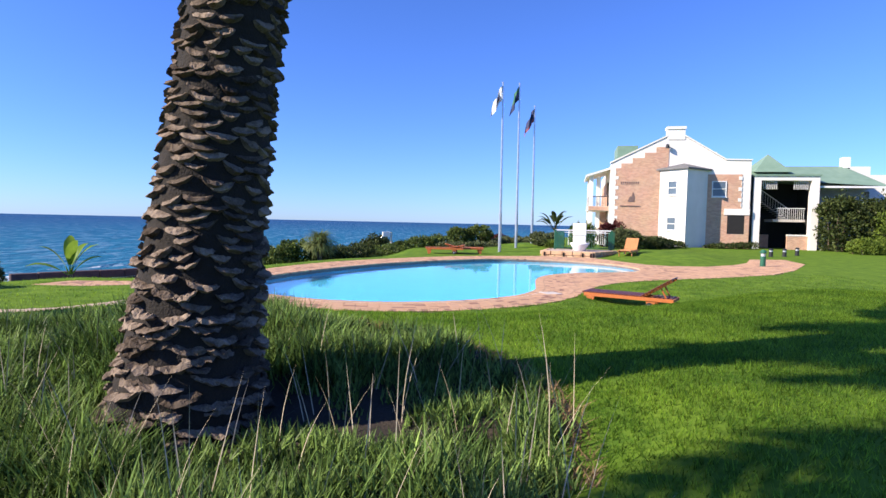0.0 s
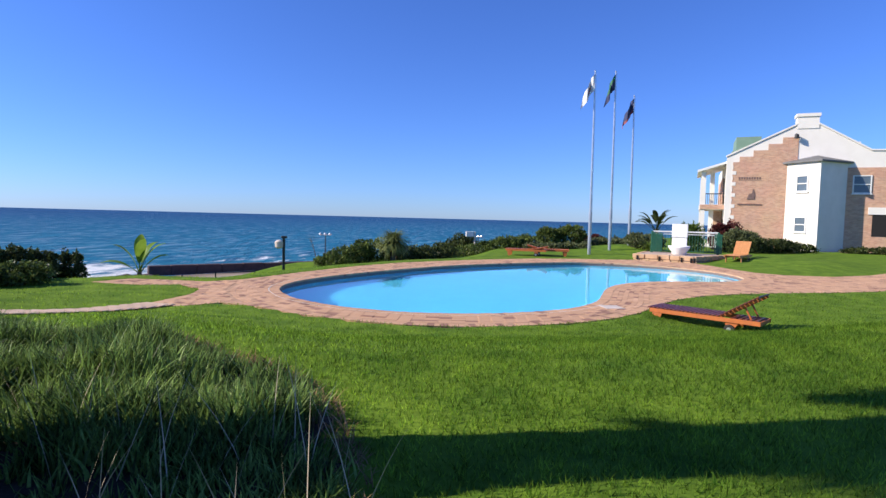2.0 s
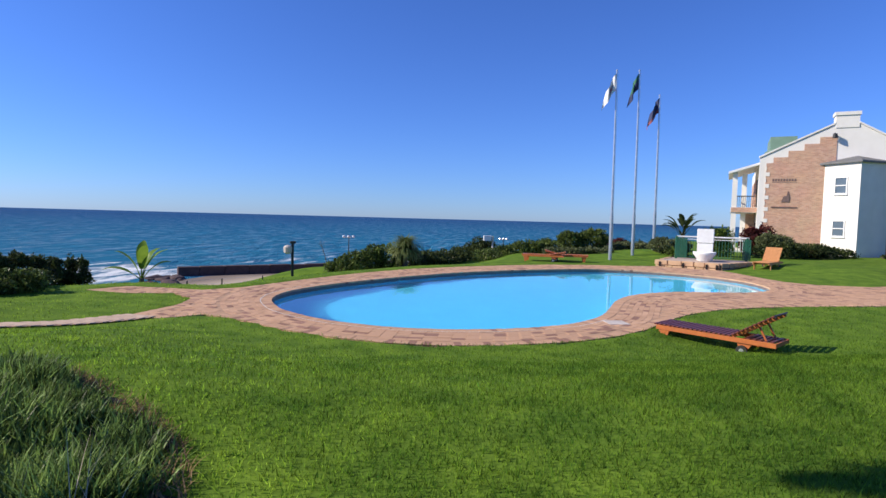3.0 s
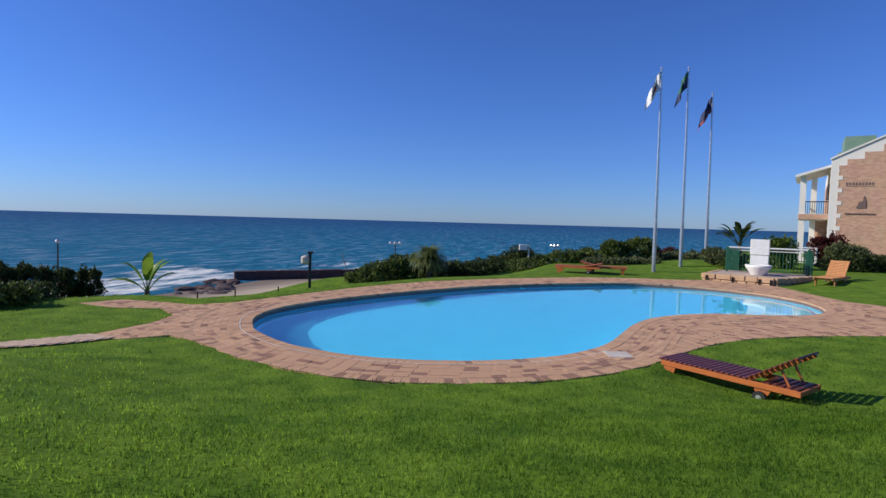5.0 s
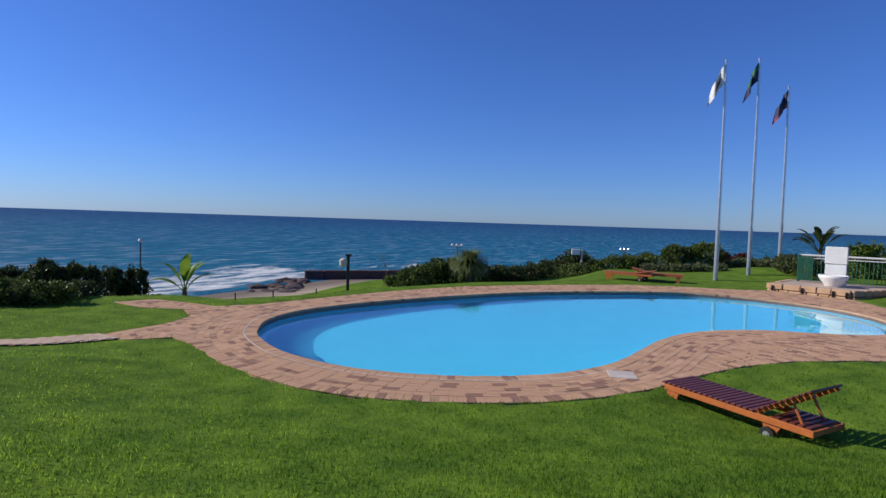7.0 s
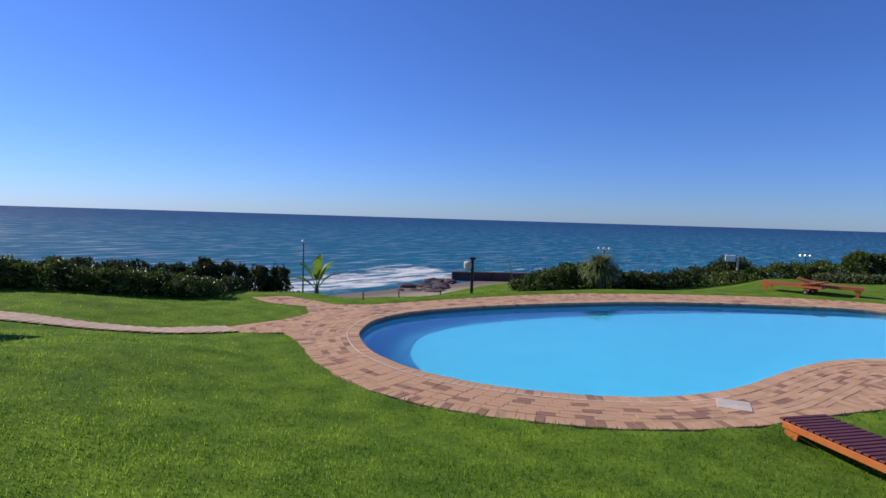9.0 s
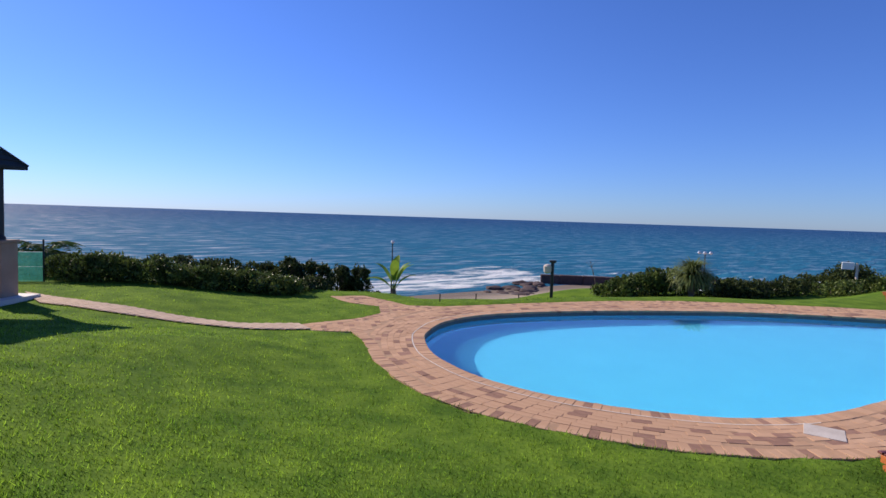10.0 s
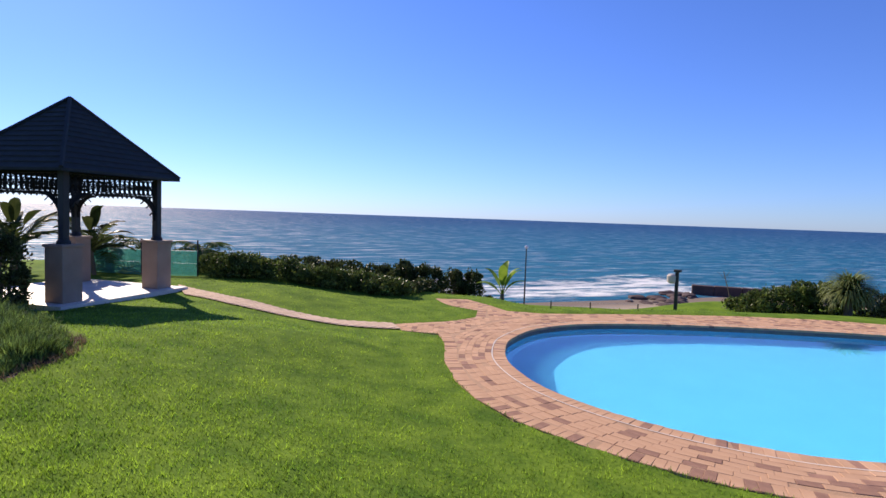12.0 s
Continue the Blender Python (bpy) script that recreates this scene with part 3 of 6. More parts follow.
# ---- hotel building ----
def building():
    t = thing("hotel_building", "two-storey hotel wing, white plaster and red brick, green roof", "building", 14.1, 47.5, -0.05, -12.8)

    def solid(name, mat, label="", *boxes, parent=None, bevel=0.0):
        bm = bmesh.new()
        for b in boxes:
            box(bm, *b, bevel=bevel)
        return to_object(name, bm, mat, parent or t, label)

    bm = bmesh.new()
    prism(bm, [(0, -0.3), (0, 6.95), (4.45, 9.15), (5.8, 9.15), (8.98, 7.2), (10.9, 7.15), (10.9, -0.3)], 0, 0.3)
    to_object("wall", bm, M_WALL, t, "white plastered gable wall")
    solid("wall", M_WALL, "white plastered side wall", (0, 0.3, 0.3, 14, -0.3, 6.6))
    solid("chimney", M_WALL, "white plastered chimney", (4.45, 5.8, -0.05, 0.9, 8.9, 9.75))
    solid("chimney_cap", M_WALL, "", (4.38, 5.87, -0.12, 0.97, 9.75, 9.98))
    solid("chimney", M_WALL, "small white chimney behind the gable", (8.6, 9.1, 3.5, 4.1, 6.5, 8.3))
    # stepped brick panel and its quoins
    bm = bmesh.new()
    prism(bm, [(0.42, -0.2), (0.42, 6.55), (0.85, 6.55), (0.85, 6.95), (1.75, 6.95), (1.75, 7.4), (2.7, 7.4), (2.7, 7.85), (3.6, 7.85), (3.6, 8.3), (4.6, 8.3), (4.6, 6.3), (4.0, 6.3), (4.0, -0.2)], -0.035, -0.001)
    to_object("brick_panel", bm, M_FACEBRICK, t, "red face brick panel with stepped top")
    bm = bmesh.new()
    prism(bm, [(7.6, -0.2), (7.6, 6.05), (10.25, 6.05), (10.25, 3.26), (9.0, 3.26), (9.0, 2.76), (9.26, 2.76), (9.26, 1.2), (10.55, 1.2), (10.55, 2.76), (10.9, 2.76), (10.9, -0.2)], -0.035, -0.001)
    to_object("brick_panel", bm, M_FACEBRICK, t, "red face brick panel")
    for k in range(15):
        solid("quoin", M_WALL, "", (0.40, 0.40 + (0.26 if k % 2 else 0.05), -0.06, -0.036, 0.15 + k * 0.42, 0.15 + k * 0.42 + 0.27))
    for k in range(6):
        solid("quoin", M_WALL, "", (10.26 - (0.26 if k % 2 else 0.05), 10.26, -0.06, -0.036, 3.4 + k * 0.44, 3.4 + k * 0.44 + 0.28))
    solid("lintel", M_WALL, "white plastered lintel", (9.0, 10.9, -0.10, -0.036, 2.76, 3.26))
    # flat panel on the wall; its black stands for the shade within
    solid("opening_shade", M_DARK, "flat near-black panel painting the shade of an unglazed opening", (9.27, 10.54, -0.034, -0.002, 1.21, 2.75))
    # verge coping
    bm = bmesh.new()
    prism(bm, [(-0.06, 6.95), (4.45, 9.17), (4.45, 9.29), (-0.06, 7.07)], -0.07, 0.36)
    prism(bm, [(5.8, 9.17), (8.98, 7.22), (10.95, 7.17), (10.95, 7.27), (9.0, 7.32), (5.8, 9.29)], -0.07, 0.36)
    to_object("verge", bm, M_WALL, t, "white gable coping")
    # letters, relief and lamp
    bm = bmesh.new()
    for k in range(9):
        x = 0.85 + k * 0.17
        box(bm, x, x + 0.11, -0.05, -0.036, 5.24, 5.42)
    box(bm, 0.85, 2.35, -0.045, -0.036, 5.15, 5.18)
    to_object("sign_letters", bm, M_SIGN, t, "row of small unreadable metal letters")
    bm = bmesh.new()
    prism(bm, [(1.45, 3.75), (1.95, 3.75), (1.98, 4.1), (1.85, 4.55), (1.78, 4.2), (1.6, 4.15)], -0.08, -0.036)
    box(bm, 0.85, 2.45, -0.09, -0.036, 3.34, 3.41)
    to_object("wall_relief", bm, M_SIGN, t, "dark metal wall relief over a thin ledge")
    bm = bmesh.new()
    tube(bm, [(4.4, -0.03, 8.45), (4.4, -0.3, 8.5)], 0.04, 6)
    lathe(bm, [(0.05, -0.2), (0.16, -0.18), (0.13, 0.12), (0.03, 0.15)], 10, (4.42, -0.32, 8.35))
    to_object("wall_lamp", bm, M_IRON, t, "dark round gable lamp")

    def window(x0, x1, z0, z1, parent=None):
        bm = bmesh.new()
        for b in ((x0, x0 + 0.07, z0, z1), (x1 - 0.07, x1, z0, z1), (x0 + 0.07, x1 - 0.07, z1 - 0.07, z1), (x0 + 0.07, x1 - 0.07, z0, z0 + 0.07), (x0 + 0.07, x1 - 0.07, (z0 + z1) / 2 - 0.03, (z0 + z1) / 2 + 0.03)):
            box(bm, b[0], b[1], -0.10, -0.037, b[2], b[3])
        box(bm, x0 - 0.05, x1 + 0.05, -0.14, -0.037, z0 - 0.07, z0)
        f = to_object("window_frame", bm, M_WHITE, parent or t, "white sash window frame with sill")
        bm = bmesh.new()
        box(bm, x0 + 0.07, x1 - 0.07, -0.055, -0.038, z0 + 0.07, (z0 + z1) / 2 - 0.03)
        to_object("pane", bm, M_GLASSY, f)
        bm = bmesh.new()
        box(bm, x0 + 0.07, x1 - 0.07, -0.055, -0.038, (z0 + z1) / 2 + 0.03, z1 - 0.07)
        to_object("pane", bm, M_GLASSY, f)
        return f
    window(8.0, 9.1, 4.22, 5.5)
    # corner bay
    bm = bmesh.new()
    slab(bm, [(3.95, 0.0), (5.75, -1.85), (7.7, 0.0)], -0.3, 6.35)
    to_object("bay_wall", bm, M_WALL, t, "white plastered prow-shaped bay")
    bm = bmesh.new()
    base = [(3.65, -0.02, 6.35), (5.75, -2.15, 6.35), (8.0, -0.02, 6.35)]
    vs = [bm.verts.new(p) for p in base] + [bm.verts.new((p[0], p[1], 6.47)) for p in base] + [bm.verts.new((5.8, -0.02, 6.95))]
    for f in ((0, 1, 4, 3), (1, 2, 5, 4), (0, 2, 1), (3, 4, 6), (4, 5, 6), (0, 3, 6, 5, 2)):
        bm.faces.new([vs[i] for i in f])
    to_object("bay_roof", bm, M_SLATE, t, "low grey hipped bay roof")
    a = math.atan2(-1.85, 1.80)
    for z0, z1 in ((4.28, 5.45), (1.38, 2.5)):
        f = window(0.85, 1.75, z0, z1)
        for o in (f,):
            o.matrix_basis = Matrix.Translation((3.95, 0, 0)) @ Matrix.Rotation(a, 4, "Z") @ Matrix.Translation((0, 0.035, 0))
    # balcony on the sea side
    b = solid("balcony", M_GREYWALL, "cream balcony slab", (-1.75, -0.01, 0.6, 6.5, 2.95, 3.35))
    solid("terrace", M_GREYWALL, "cream terrace slab", (-1.75, -0.01, 0.6, 6.5, -0.3, 0.1))
    solid("balcony_floor_edge", M_FACEBRICK, "", (-1.72, -0.02, 0.57, 0.599, 2.97, 3.33), parent=b)
    bm = bmesh.new()
    prism(bm, [(-2.0, 5.85), (-0.01, 6.5), (-0.01, 6.65), (-2.0, 6.02)], 0.3, 7)
    to_object("balcony_roof", bm, M_WHITE, t, "white lean-to balcony roof")
    for x, y in ((-1.7, 0.65), (-1.05, 1.6), (-1.7, 3.5), (-1.7, 6.1)):
        solid("balcony_post", M_WALL, "white square balcony post", (x, x + 0.34, y, y + 0.34, 0.1, 5.95))
    bm = bmesh.new()
    for x in np.arange(-1.34, -0.04, 0.13):
        box(bm, x, x + 0.03, 0.66, 0.69, 3.35, 4.15)
    box(bm, -1.36, -0.02, 0.64, 0.72, 4.15, 4.22)
    for y in np.arange(1.0, 6.2, 0.15):
        box(bm, -1.66, -1.63, y, y + 0.03, 3.35, 4.15)
    box(bm, -1.68, -1.61, 1.0, 6.2, 4.15, 4.22)
    to_object("balcony_rail", bm, M_IRON, t, "dark balusters of the balcony rail")
    # thin black sheets on the side wall paint the doorways' shade
    for z in (0.1, 3.4):
        solid("side_door", M_DARK, "near-black sheet painting the shade of a balcony doorway", (-0.012, -0.002, 1.2, 3.2, z, z + 2.1))
    solid("brick_panel", M_FACEBRICK, "brick wall under the balcony", (-0.05, -0.013, 3.4, 12, -0.2, 5.6), (-0.9, -0.06, 3.3, 3.5, 0.1, 2.9))
    # main roof behind the gable
    bm = bmesh.new()
    prism(bm, [(0.3, 6.7), (0.3, 7.4), (1.6, 7.95), (5.1, 8.9), (9.3, 6.9), (10.8, 6.7)], 0.32, 16)
    to_object("roof", bm, M_ROOF, t, "green main roof")
    solid("roof_dormer", M_ROOF, "green dormer top behind the gable", (0.8, 2.6, 4.0, 8.0, 6.9, 9.0))
    return t


building()


def entrance_wing():
    t = thing("entrance_wing", "white framed entrance porch with dark stair recess, green roof", "building", 14.1, 47.5, -0.05, -12.8)

    def solid(name, mat, label, *boxes):
        bm = bmesh.new()
        for b in boxes:
            box(bm, *b)
        return to_object(name, bm, mat, t, label)
    solid("porch_post", M_WALL, "white plastered porch post", (11.2, 11.75, 0.2, 0.8, -0.3, 5.6))
    solid("porch_post", M_WALL, "white plastered porch post", (15.4, 15.95, 0.2, 0.8, -0.3, 5.6))
    solid("porch_beam", M_WALL, "white plastered porch beam", (11.2, 15.95, 0.2, 0.8, 5.6, 5.95))
    solid("porch_roof_edge", M_ROOF, "green roof edge", (11.1, 16.05, 0.1, 5.0, 5.95, 6.08))
    # recess walls carry the porch's shade in their colour
    for b in ((11.19, 15.96, 4.6, 4.8, -0.3, 5.95), (11.2, 15.95, 0.81, 4.6, 5.75, 5.94), (10.95, 11.19, 0.31, 4.8, -0.3, 5.95), (15.96, 16.2, 0.9, 4.8, -0.3, 5.6)):
        solid("recess_wall", M_DARK, "recess wall coloured near black as shade", b)
    for b in ((13.9, 15.39, 0.5, 0.7, -0.3, 1.15), (12.6, 13.5, 3.6, 3.8, -0.3, 1.2)):
        solid("low_wall", M_FACEBRICK, "low face brick wall", b)
    solid("wall_cap", M_WALL, "", (13.9, 15.39, 0.45, 0.75, 1.151, 1.27))
    solid("landing", M_CONC, "concrete stair landing", (13.0, 15.39, 1.2, 3.2, 2.3, 2.5))
    # stair flight and its rail
    bm = bmesh.new()
    for k in range(12):
        box(bm, 14.6 - k * 0.22, 14.85 - k * 0.22, 3.25, 4.4, 2.5 + k * 0.16, 2.56 + k * 0.16)
    to_object("stair_flight", bm, M_CONC, t, "open concrete stair flight")
    bm = bmesh.new()
    tube(bm, [(14.9, 3.2, 3.35), (12.4, 3.2, 5.2)], 0.035, 6)
    for k in range(12):
        x = 14.8 - k * 0.2
        tube(bm, [(x, 3.2, 2.6 + k * 0.148), (x, 3.2, 3.4 + k * 0.148)], 0.012, 4)
    to_object("stair_rail", bm, M_WHITE, t, "thin pale sloping stair rail")
    bm = bmesh.new()
    tube(bm, [(13.2, 1.15, 2.5 + 0.9), (15.35, 1.15, 3.4)], 0.03, 6)
    for k in range(14):
        x = 13.3 + k * 0.15
        tube(bm, [(x, 1.15, 2.5), (x, 1.15, 3.38)], 0.013, 4)
    to_object("landing_rail", bm, M_WHITE, t, "thin pale landing rail")
    for x in list(np.arange(11.95, 13.0, 0.14)) + list(np.arange(14.2, 15.3, 0.14)):
        solid("slat", M_WHITE, "", (x, x + 0.035, 0.45, 0.49, 4.9, 5.6))
    # green roofs
    bm = bmesh.new()
    e = [(11.0, 2.0, 5.9), (21.0, 0.6, 5.2), (21.0, 9.0, 5.2), (11.0, 9.0, 5.9), (11.0, 4.5, 7.15), (19.3, 4.5, 7.15)]
    vs = [bm.verts.new(p) for p in e]
    for f in ((0, 1, 5, 4), (1, 2, 5), (2, 3, 4, 5), (3, 0, 4), (0, 3, 2, 1)):
        bm.faces.new([vs[i] for i in f])
    to_object("roof", bm, M_ROOF, t, "long green hipped roof")
    bm = bmesh.new()
    vs = [bm.verts.new(p) for p in ((11.9, 2.6, 6.5), (14.8, 2.6, 6.5), (14.8, 5.4, 6.9), (11.9, 5.4, 6.9), (13.25, 3.9, 8.15))]
    for f in ((0, 1, 4), (1, 2, 4), (2, 3, 4), (3, 0, 4), (3, 2, 1, 0)):
        bm.faces.new([vs[i] for i in f])
    to_object("roof_peak", bm, M_ROOF, t, "small green pyramid roof")
    solid("rear_wall", M_GREYWALL, "plastered rear wall in shade", (16.21, 40, 4.5, 4.8, -0.3, 5.2))
    solid("fascia", M_WHITE, "pale gutter under the green roof", (16.1, 21.2, 0.45, 0.6, 5.05, 5.2))
    solid("far_wall", M_WALL, "white stepped far gable", (19.2, 19.7, 4.2, 5.0, 7.0, 7.9), (19.7, 21.2, 4.2, 5.0, 5.0, 7.1), (21.2, 24, 4.2, 5.0, 4.0, 6.4))
    return t


entrance_wing()


# ---- gazebo ----
def gazebo():
    c = np.array([-9.56, 3.53])
    g = h1(-8.8, 4.6)
    t = thing("gazebo", "dark-roofed garden gazebo on plastered pedestals with black iron lacework", "gazebo", c[0], c[1], 0, -36.8)
    s = 1.25
    floor_z = 0.36
    bm = bmesh.new()
    slab(bm, [(-1.75, -1.75), (1.75, -1.75), (1.75, 1.75), (-1.75, 1.75)], 0.0, floor_z)
    to_object("floor_slab", bm, M_TILE, t, "pale tiled gazebo floor slab")
    top = 1.48
    for sx, sy in ((1, -1), (1, 1), (-1, 1), (-1, -1)):
        bm = bmesh.new()
        box(bm, sx * s - 0.23, sx * s + 0.23, sy * s - 0.23, sy * s + 0.23, 0.05, top, 0.01)
        box(bm, sx * s - 0.26, sx * s + 0.26, sy * s - 0.26, sy * s + 0.26, top, top + 0.06, 0.01)
        to_object("pedestal", bm, M_PEDESTAL, t, "square plastered pedestal")
        bm = bmesh.new()
        box(bm, sx * s - 0.075, sx * s + 0.075, sy * s - 0.075, sy * s + 0.075, top + 0.06, 3.1, 0.01)
        lathe(bm, [(0.13, 0), (0.13, 0.05), (0.09, 0.1), (0.09, 0.14)], 12, (sx * s, sy * s, top + 0.06))
        to_object("post", bm, M_IRON, t, "black iron post")
    # lacework frieze and brackets on each side
    for k in range(4):
        bm = bmesh.new()
        z0, z1 = 2.60, 2.98
        box(bm, -s, s, -0.02, 0.02, z1, z1 + 0.05)
        box(bm, -s, s, -0.02, 0.02, z0 - 0.03, z0)
        zm = (z0 + z1) / 2
        box(bm, -s, s, -0.014, 0.014, zm - 0.012, zm + 0.012)
        n = 18
        for i in range(n):
            x = -s + (i + 0.5) * 2 * s / n
            for zc, rx, rz in ((zm + 0.098, 0.056, 0.070), (zm - 0.098, 0.056, 0.070)):
                ring = [(x + rx * math.cos(a * 0.785), 0, zc + rz * math.sin(a * 0.785)) for a in range(9)]
                tube(bm, ring, 0.017, 4, False)
            prism(bm, [(x - 0.0694, z0), (x - 0.045, zm), (x - 0.0694, z1), (x - 0.094, zm)], -0.01, 0.01)
            prism(bm, [(x - 0.035, z0 - 0.03), (x + 0.035, z0 - 0.03), (x, z0 - 0.075)], -0.008, 0.008)
        for sx in (-1, 1):
            for r, w in ((0.55, 0.035), (0.44, 0.02), (0.34, 0.014)):
                pts = [(sx * (s - 0.07 - r + r * math.cos(a)), 0, z0 - 0.03 - r + r * math.sin(a)) for a in np.linspace(0, math.pi / 2, 9)]
                tube(bm, pts, w, 5)
            for a in (0.3, 0.8, 1.25):
                r = 0.42
                x, z = s - 0.07 - 0.55 + r * math.cos(a), z0 - 0.58 + r * math.sin(a)
                tube(bm, [(sx * x, 0, z), (sx * (x + 0.14), 0, z + 0.12)], 0.014, 4)
        ob = to_object("lacework", bm, M_LACE, t, "black cast-iron lace frieze with curved corner brackets")
        ob.matrix_basis = Matrix.Rotation(k * math.pi / 2, 4, "Z") @ Matrix.Translation((0, -s, 0))
    e = 1.25 + 0.36
    z, apex = 3.0, 4.74
    bm = bmesh.new()
    lo = [bm.verts.new((sx * e, sy * e, z)) for sx, sy in ((-1, -1), (1, -1), (1, 1), (-1, 1))]
    up = [bm.verts.new((sx * e, sy * e, z + 0.06)) for sx, sy in ((-1, -1), (1, -1), (1, 1), (-1, 1))]
    ap, ap2 = bm.verts.new((0, 0, apex)), bm.verts.new((0, 0, apex - 0.12))
    for i in range(4):
        j = (i + 1) % 4
        bm.faces.new((lo[i], lo[j], up[j], up[i]))
        bm.faces.new((up[i], up[j], ap))
        bm.faces.new((lo[j], lo[i], ap2))
    to_object("roof", bm, M_DARKROOF, t, "dark shingled pyramid roof")
    for k in range(1, 14):
        bm = bmesh.new()
        f = 1 - k / 14
        w = e * f + 0.01
        zz = z + 0.06 + (apex - z - 0.06) * (1 - f) + 0.012
        for a in range(4):
            m = Matrix.Rotation(a * math.pi / 2, 4, "Z")
            box(bm, -w, w, -w - 0.012, -w + 0.006, zz - 0.02, zz, m=m)
        to_object("shingle_course", bm, M_DARKROOF, t, "dark roof shingle course")
    for a in range(4):
        bm = bmesh.new()
        q = Matrix.Rotation(a * math.pi / 2, 4, "Z")
        tube(bm, [q @ Vector((e, e, z + 0.07)), q @ Vector((0, 0, apex + 0.02))], 0.045, 5)
        to_object("hip_capping", bm, M_DARKROOF, t, "dark hip capping")
    # two pale strips added to stand for highlights along the front hip
    lo_end, hi_end = Vector((e, -e, z + 0.11)), Vector((0, 0, apex + 0.06))
    for f0, f1, w in ((0.10, 0.17, 0.018), (0.42, 0.66, 0.012)):
        bm = bmesh.new()
        tube(bm, [lo_end.lerp(hi_end, f0), lo_end.lerp(hi_end, f1)], [w * 1.6, w * 0.6], 5)
        to_object("hip_highlight", bm, M_STEEL, t, "pale steel strip added for a highlight on the hip")
    return t


gazebo()


# ---- poolside platform, fountain and railing ----
def platform():
    t = thing("stone_platform", "low raised poolside platform faced with rough sandstone blocks", "platform")
    P = [(5.06, 28.5), (7.48, 27.45), (9.25, 29.6), (9.35, 30.7), (6.0, 31.3)]
    bm = bmesh.new()
    slab(bm, [(5.16, 28.58), (7.46, 27.58), (9.2, 29.65), (9.3, 30.65), (6.05, 31.25)], -0.25, 0.27)
    to_object("platform_top", bm, M_SLABS, t, "paved platform top")
    rnd = random.Random(4)
    for a, b in ((P[0], P[1]), (P[1], P[2]), (P[4], P[0])):
        a, b = Vector((*a, 0)), Vector((*b, 0))
        d = (b - a)
        L = d.length
        d.normalize()
        ang = math.atan2(d.y, d.x)
        for row, (z0, z1) in enumerate(((-0.2, 0.07), (0.08, 0.295))):
            x = 0.0
            while x < L - 0.05:
                w = min(rnd.uniform(0.28, 0.62), L - x)
                bm = bmesh.new()
                box(bm, x + 0.012, x + w - 0.012, -0.03 - rnd.uniform(0, 0.05), 0.16, z0, z1 - rnd.uniform(0, 0.02), 0.02,
                    Matrix.Translation(a) @ Matrix.Rotation(ang, 4, "Z"))
                to_object("stone", bm, M_STONE, t)
                x += w
    a, b = Vector((5.06, 28.5, 0)), Vector((7.48, 27.45, 0))
    # black blocks on the stone face paint the slots' shade
    for f in (0.05, 0.42, 0.78, 0.93, 0.985):
        bm = bmesh.new()
        p = a.lerp(b, f)
        box(bm, p.x - 0.04, p.x + 0.04, p.y - 0.12, p.y - 0.085, 0.02, 0.22)
        to_object("slot", bm, M_DARK, t, "near-black block painting the shade of a slot in the stone")
    return t


platform()


def fountain():
    t = thing("wall_fountain", "white upright slab with round white basin, on the platform", "fountain", 7.2, 29.4, 0.27, -14)
    bm = bmesh.new()
    box(bm, -0.33, 0.33, 0.05, 0.2, 0.0, 0.78, 0.012)
    to_object("slab", bm, M_WHITE, t, "white lower slab")
    bm = bmesh.new()
    box(bm, -0.35, 0.35, 0.04, 0.2, 0.8, 1.44, 0.02)
    to_object("slab", bm, M_WHITE, t, "white upper slab")
    bm = bmesh.new()
    lathe(bm, [(0.26, 0), (0.28, 0.06), (0.30, 0.1), (0.46, 0.32), (0.48, 0.42), (0.44, 0.42), (0.38, 0.32), (0.02, 0.28)], 28, (0.02, -0.5, 0))
    to_object("basin", bm, M_WHITE, t, "round white basin", smooth=True)
    return t


fountain()


def railing(name, label, pts, z0, z1, rail_mat=M_WHITE, post_mat=M_GREEN, gap=0.12, panels=()):
    t = thing(name, label, "railing")
    for a, b in zip(pts, pts[1:]):
        a, b = Vector(a), Vector(b)
        L = (b - a).length
        bm = bmesh.new()
        tube(bm, [(a.x, a.y, z1), (b.x, b.y, z1)], 0.035, 8)
        tube(bm, [(a.x, a.y, z1 - 0.12), (b.x, b.y, z1 - 0.12)], 0.02, 6)
        to_object("handrail", bm, rail_mat, t, "pale tubular handrail")
        bm = bmesh.new()
        tube(bm, [(a.x, a.y, z0 + 0.1), (b.x, b.y, z0 + 0.1)], 0.02, 5)
        to_object("bottom_rail", bm, post_mat, t, "green bottom rail")
        n = int(L / gap)
        for k in range(1, n):
            bm = bmesh.new()
            p = a.lerp(b, k / n)
            tube(bm, [(p.x, p.y, z0 + 0.1), (p.x, p.y, z1 - 0.12)], 0.012, 4)
            to_object("baluster", bm, post_mat, t, "green baluster")
    for p in pts:
        bm = bmesh.new()
        box(bm, p[0] - 0.05, p[0] + 0.05, p[1] - 0.05, p[1] + 0.05, z0 - 0.02, z1 + 0.02, 0.006)
        to_object("post", bm, post_mat, t, "green post")
    for a, b in panels:
        bm = bmesh.new()
        a, b = Vector((*a, 0)), Vector((*b, 0))
        m = Matrix.Translation(a) @ Matrix.Rotation(math.atan2(b.y - a.y, b.x - a.x), 4, "Z")
        L = (b - a).length
        bm.free()
        for k in range(int(L / 0.07)):
            bm = bmesh.new()
            box(bm, k * 0.07, k * 0.07 + 0.055, -0.012, 0.012, z0 + 0.05, z1 - 0.06, m=m)
            to_object("board", bm, post_mat, t, "green upright board")
    return t


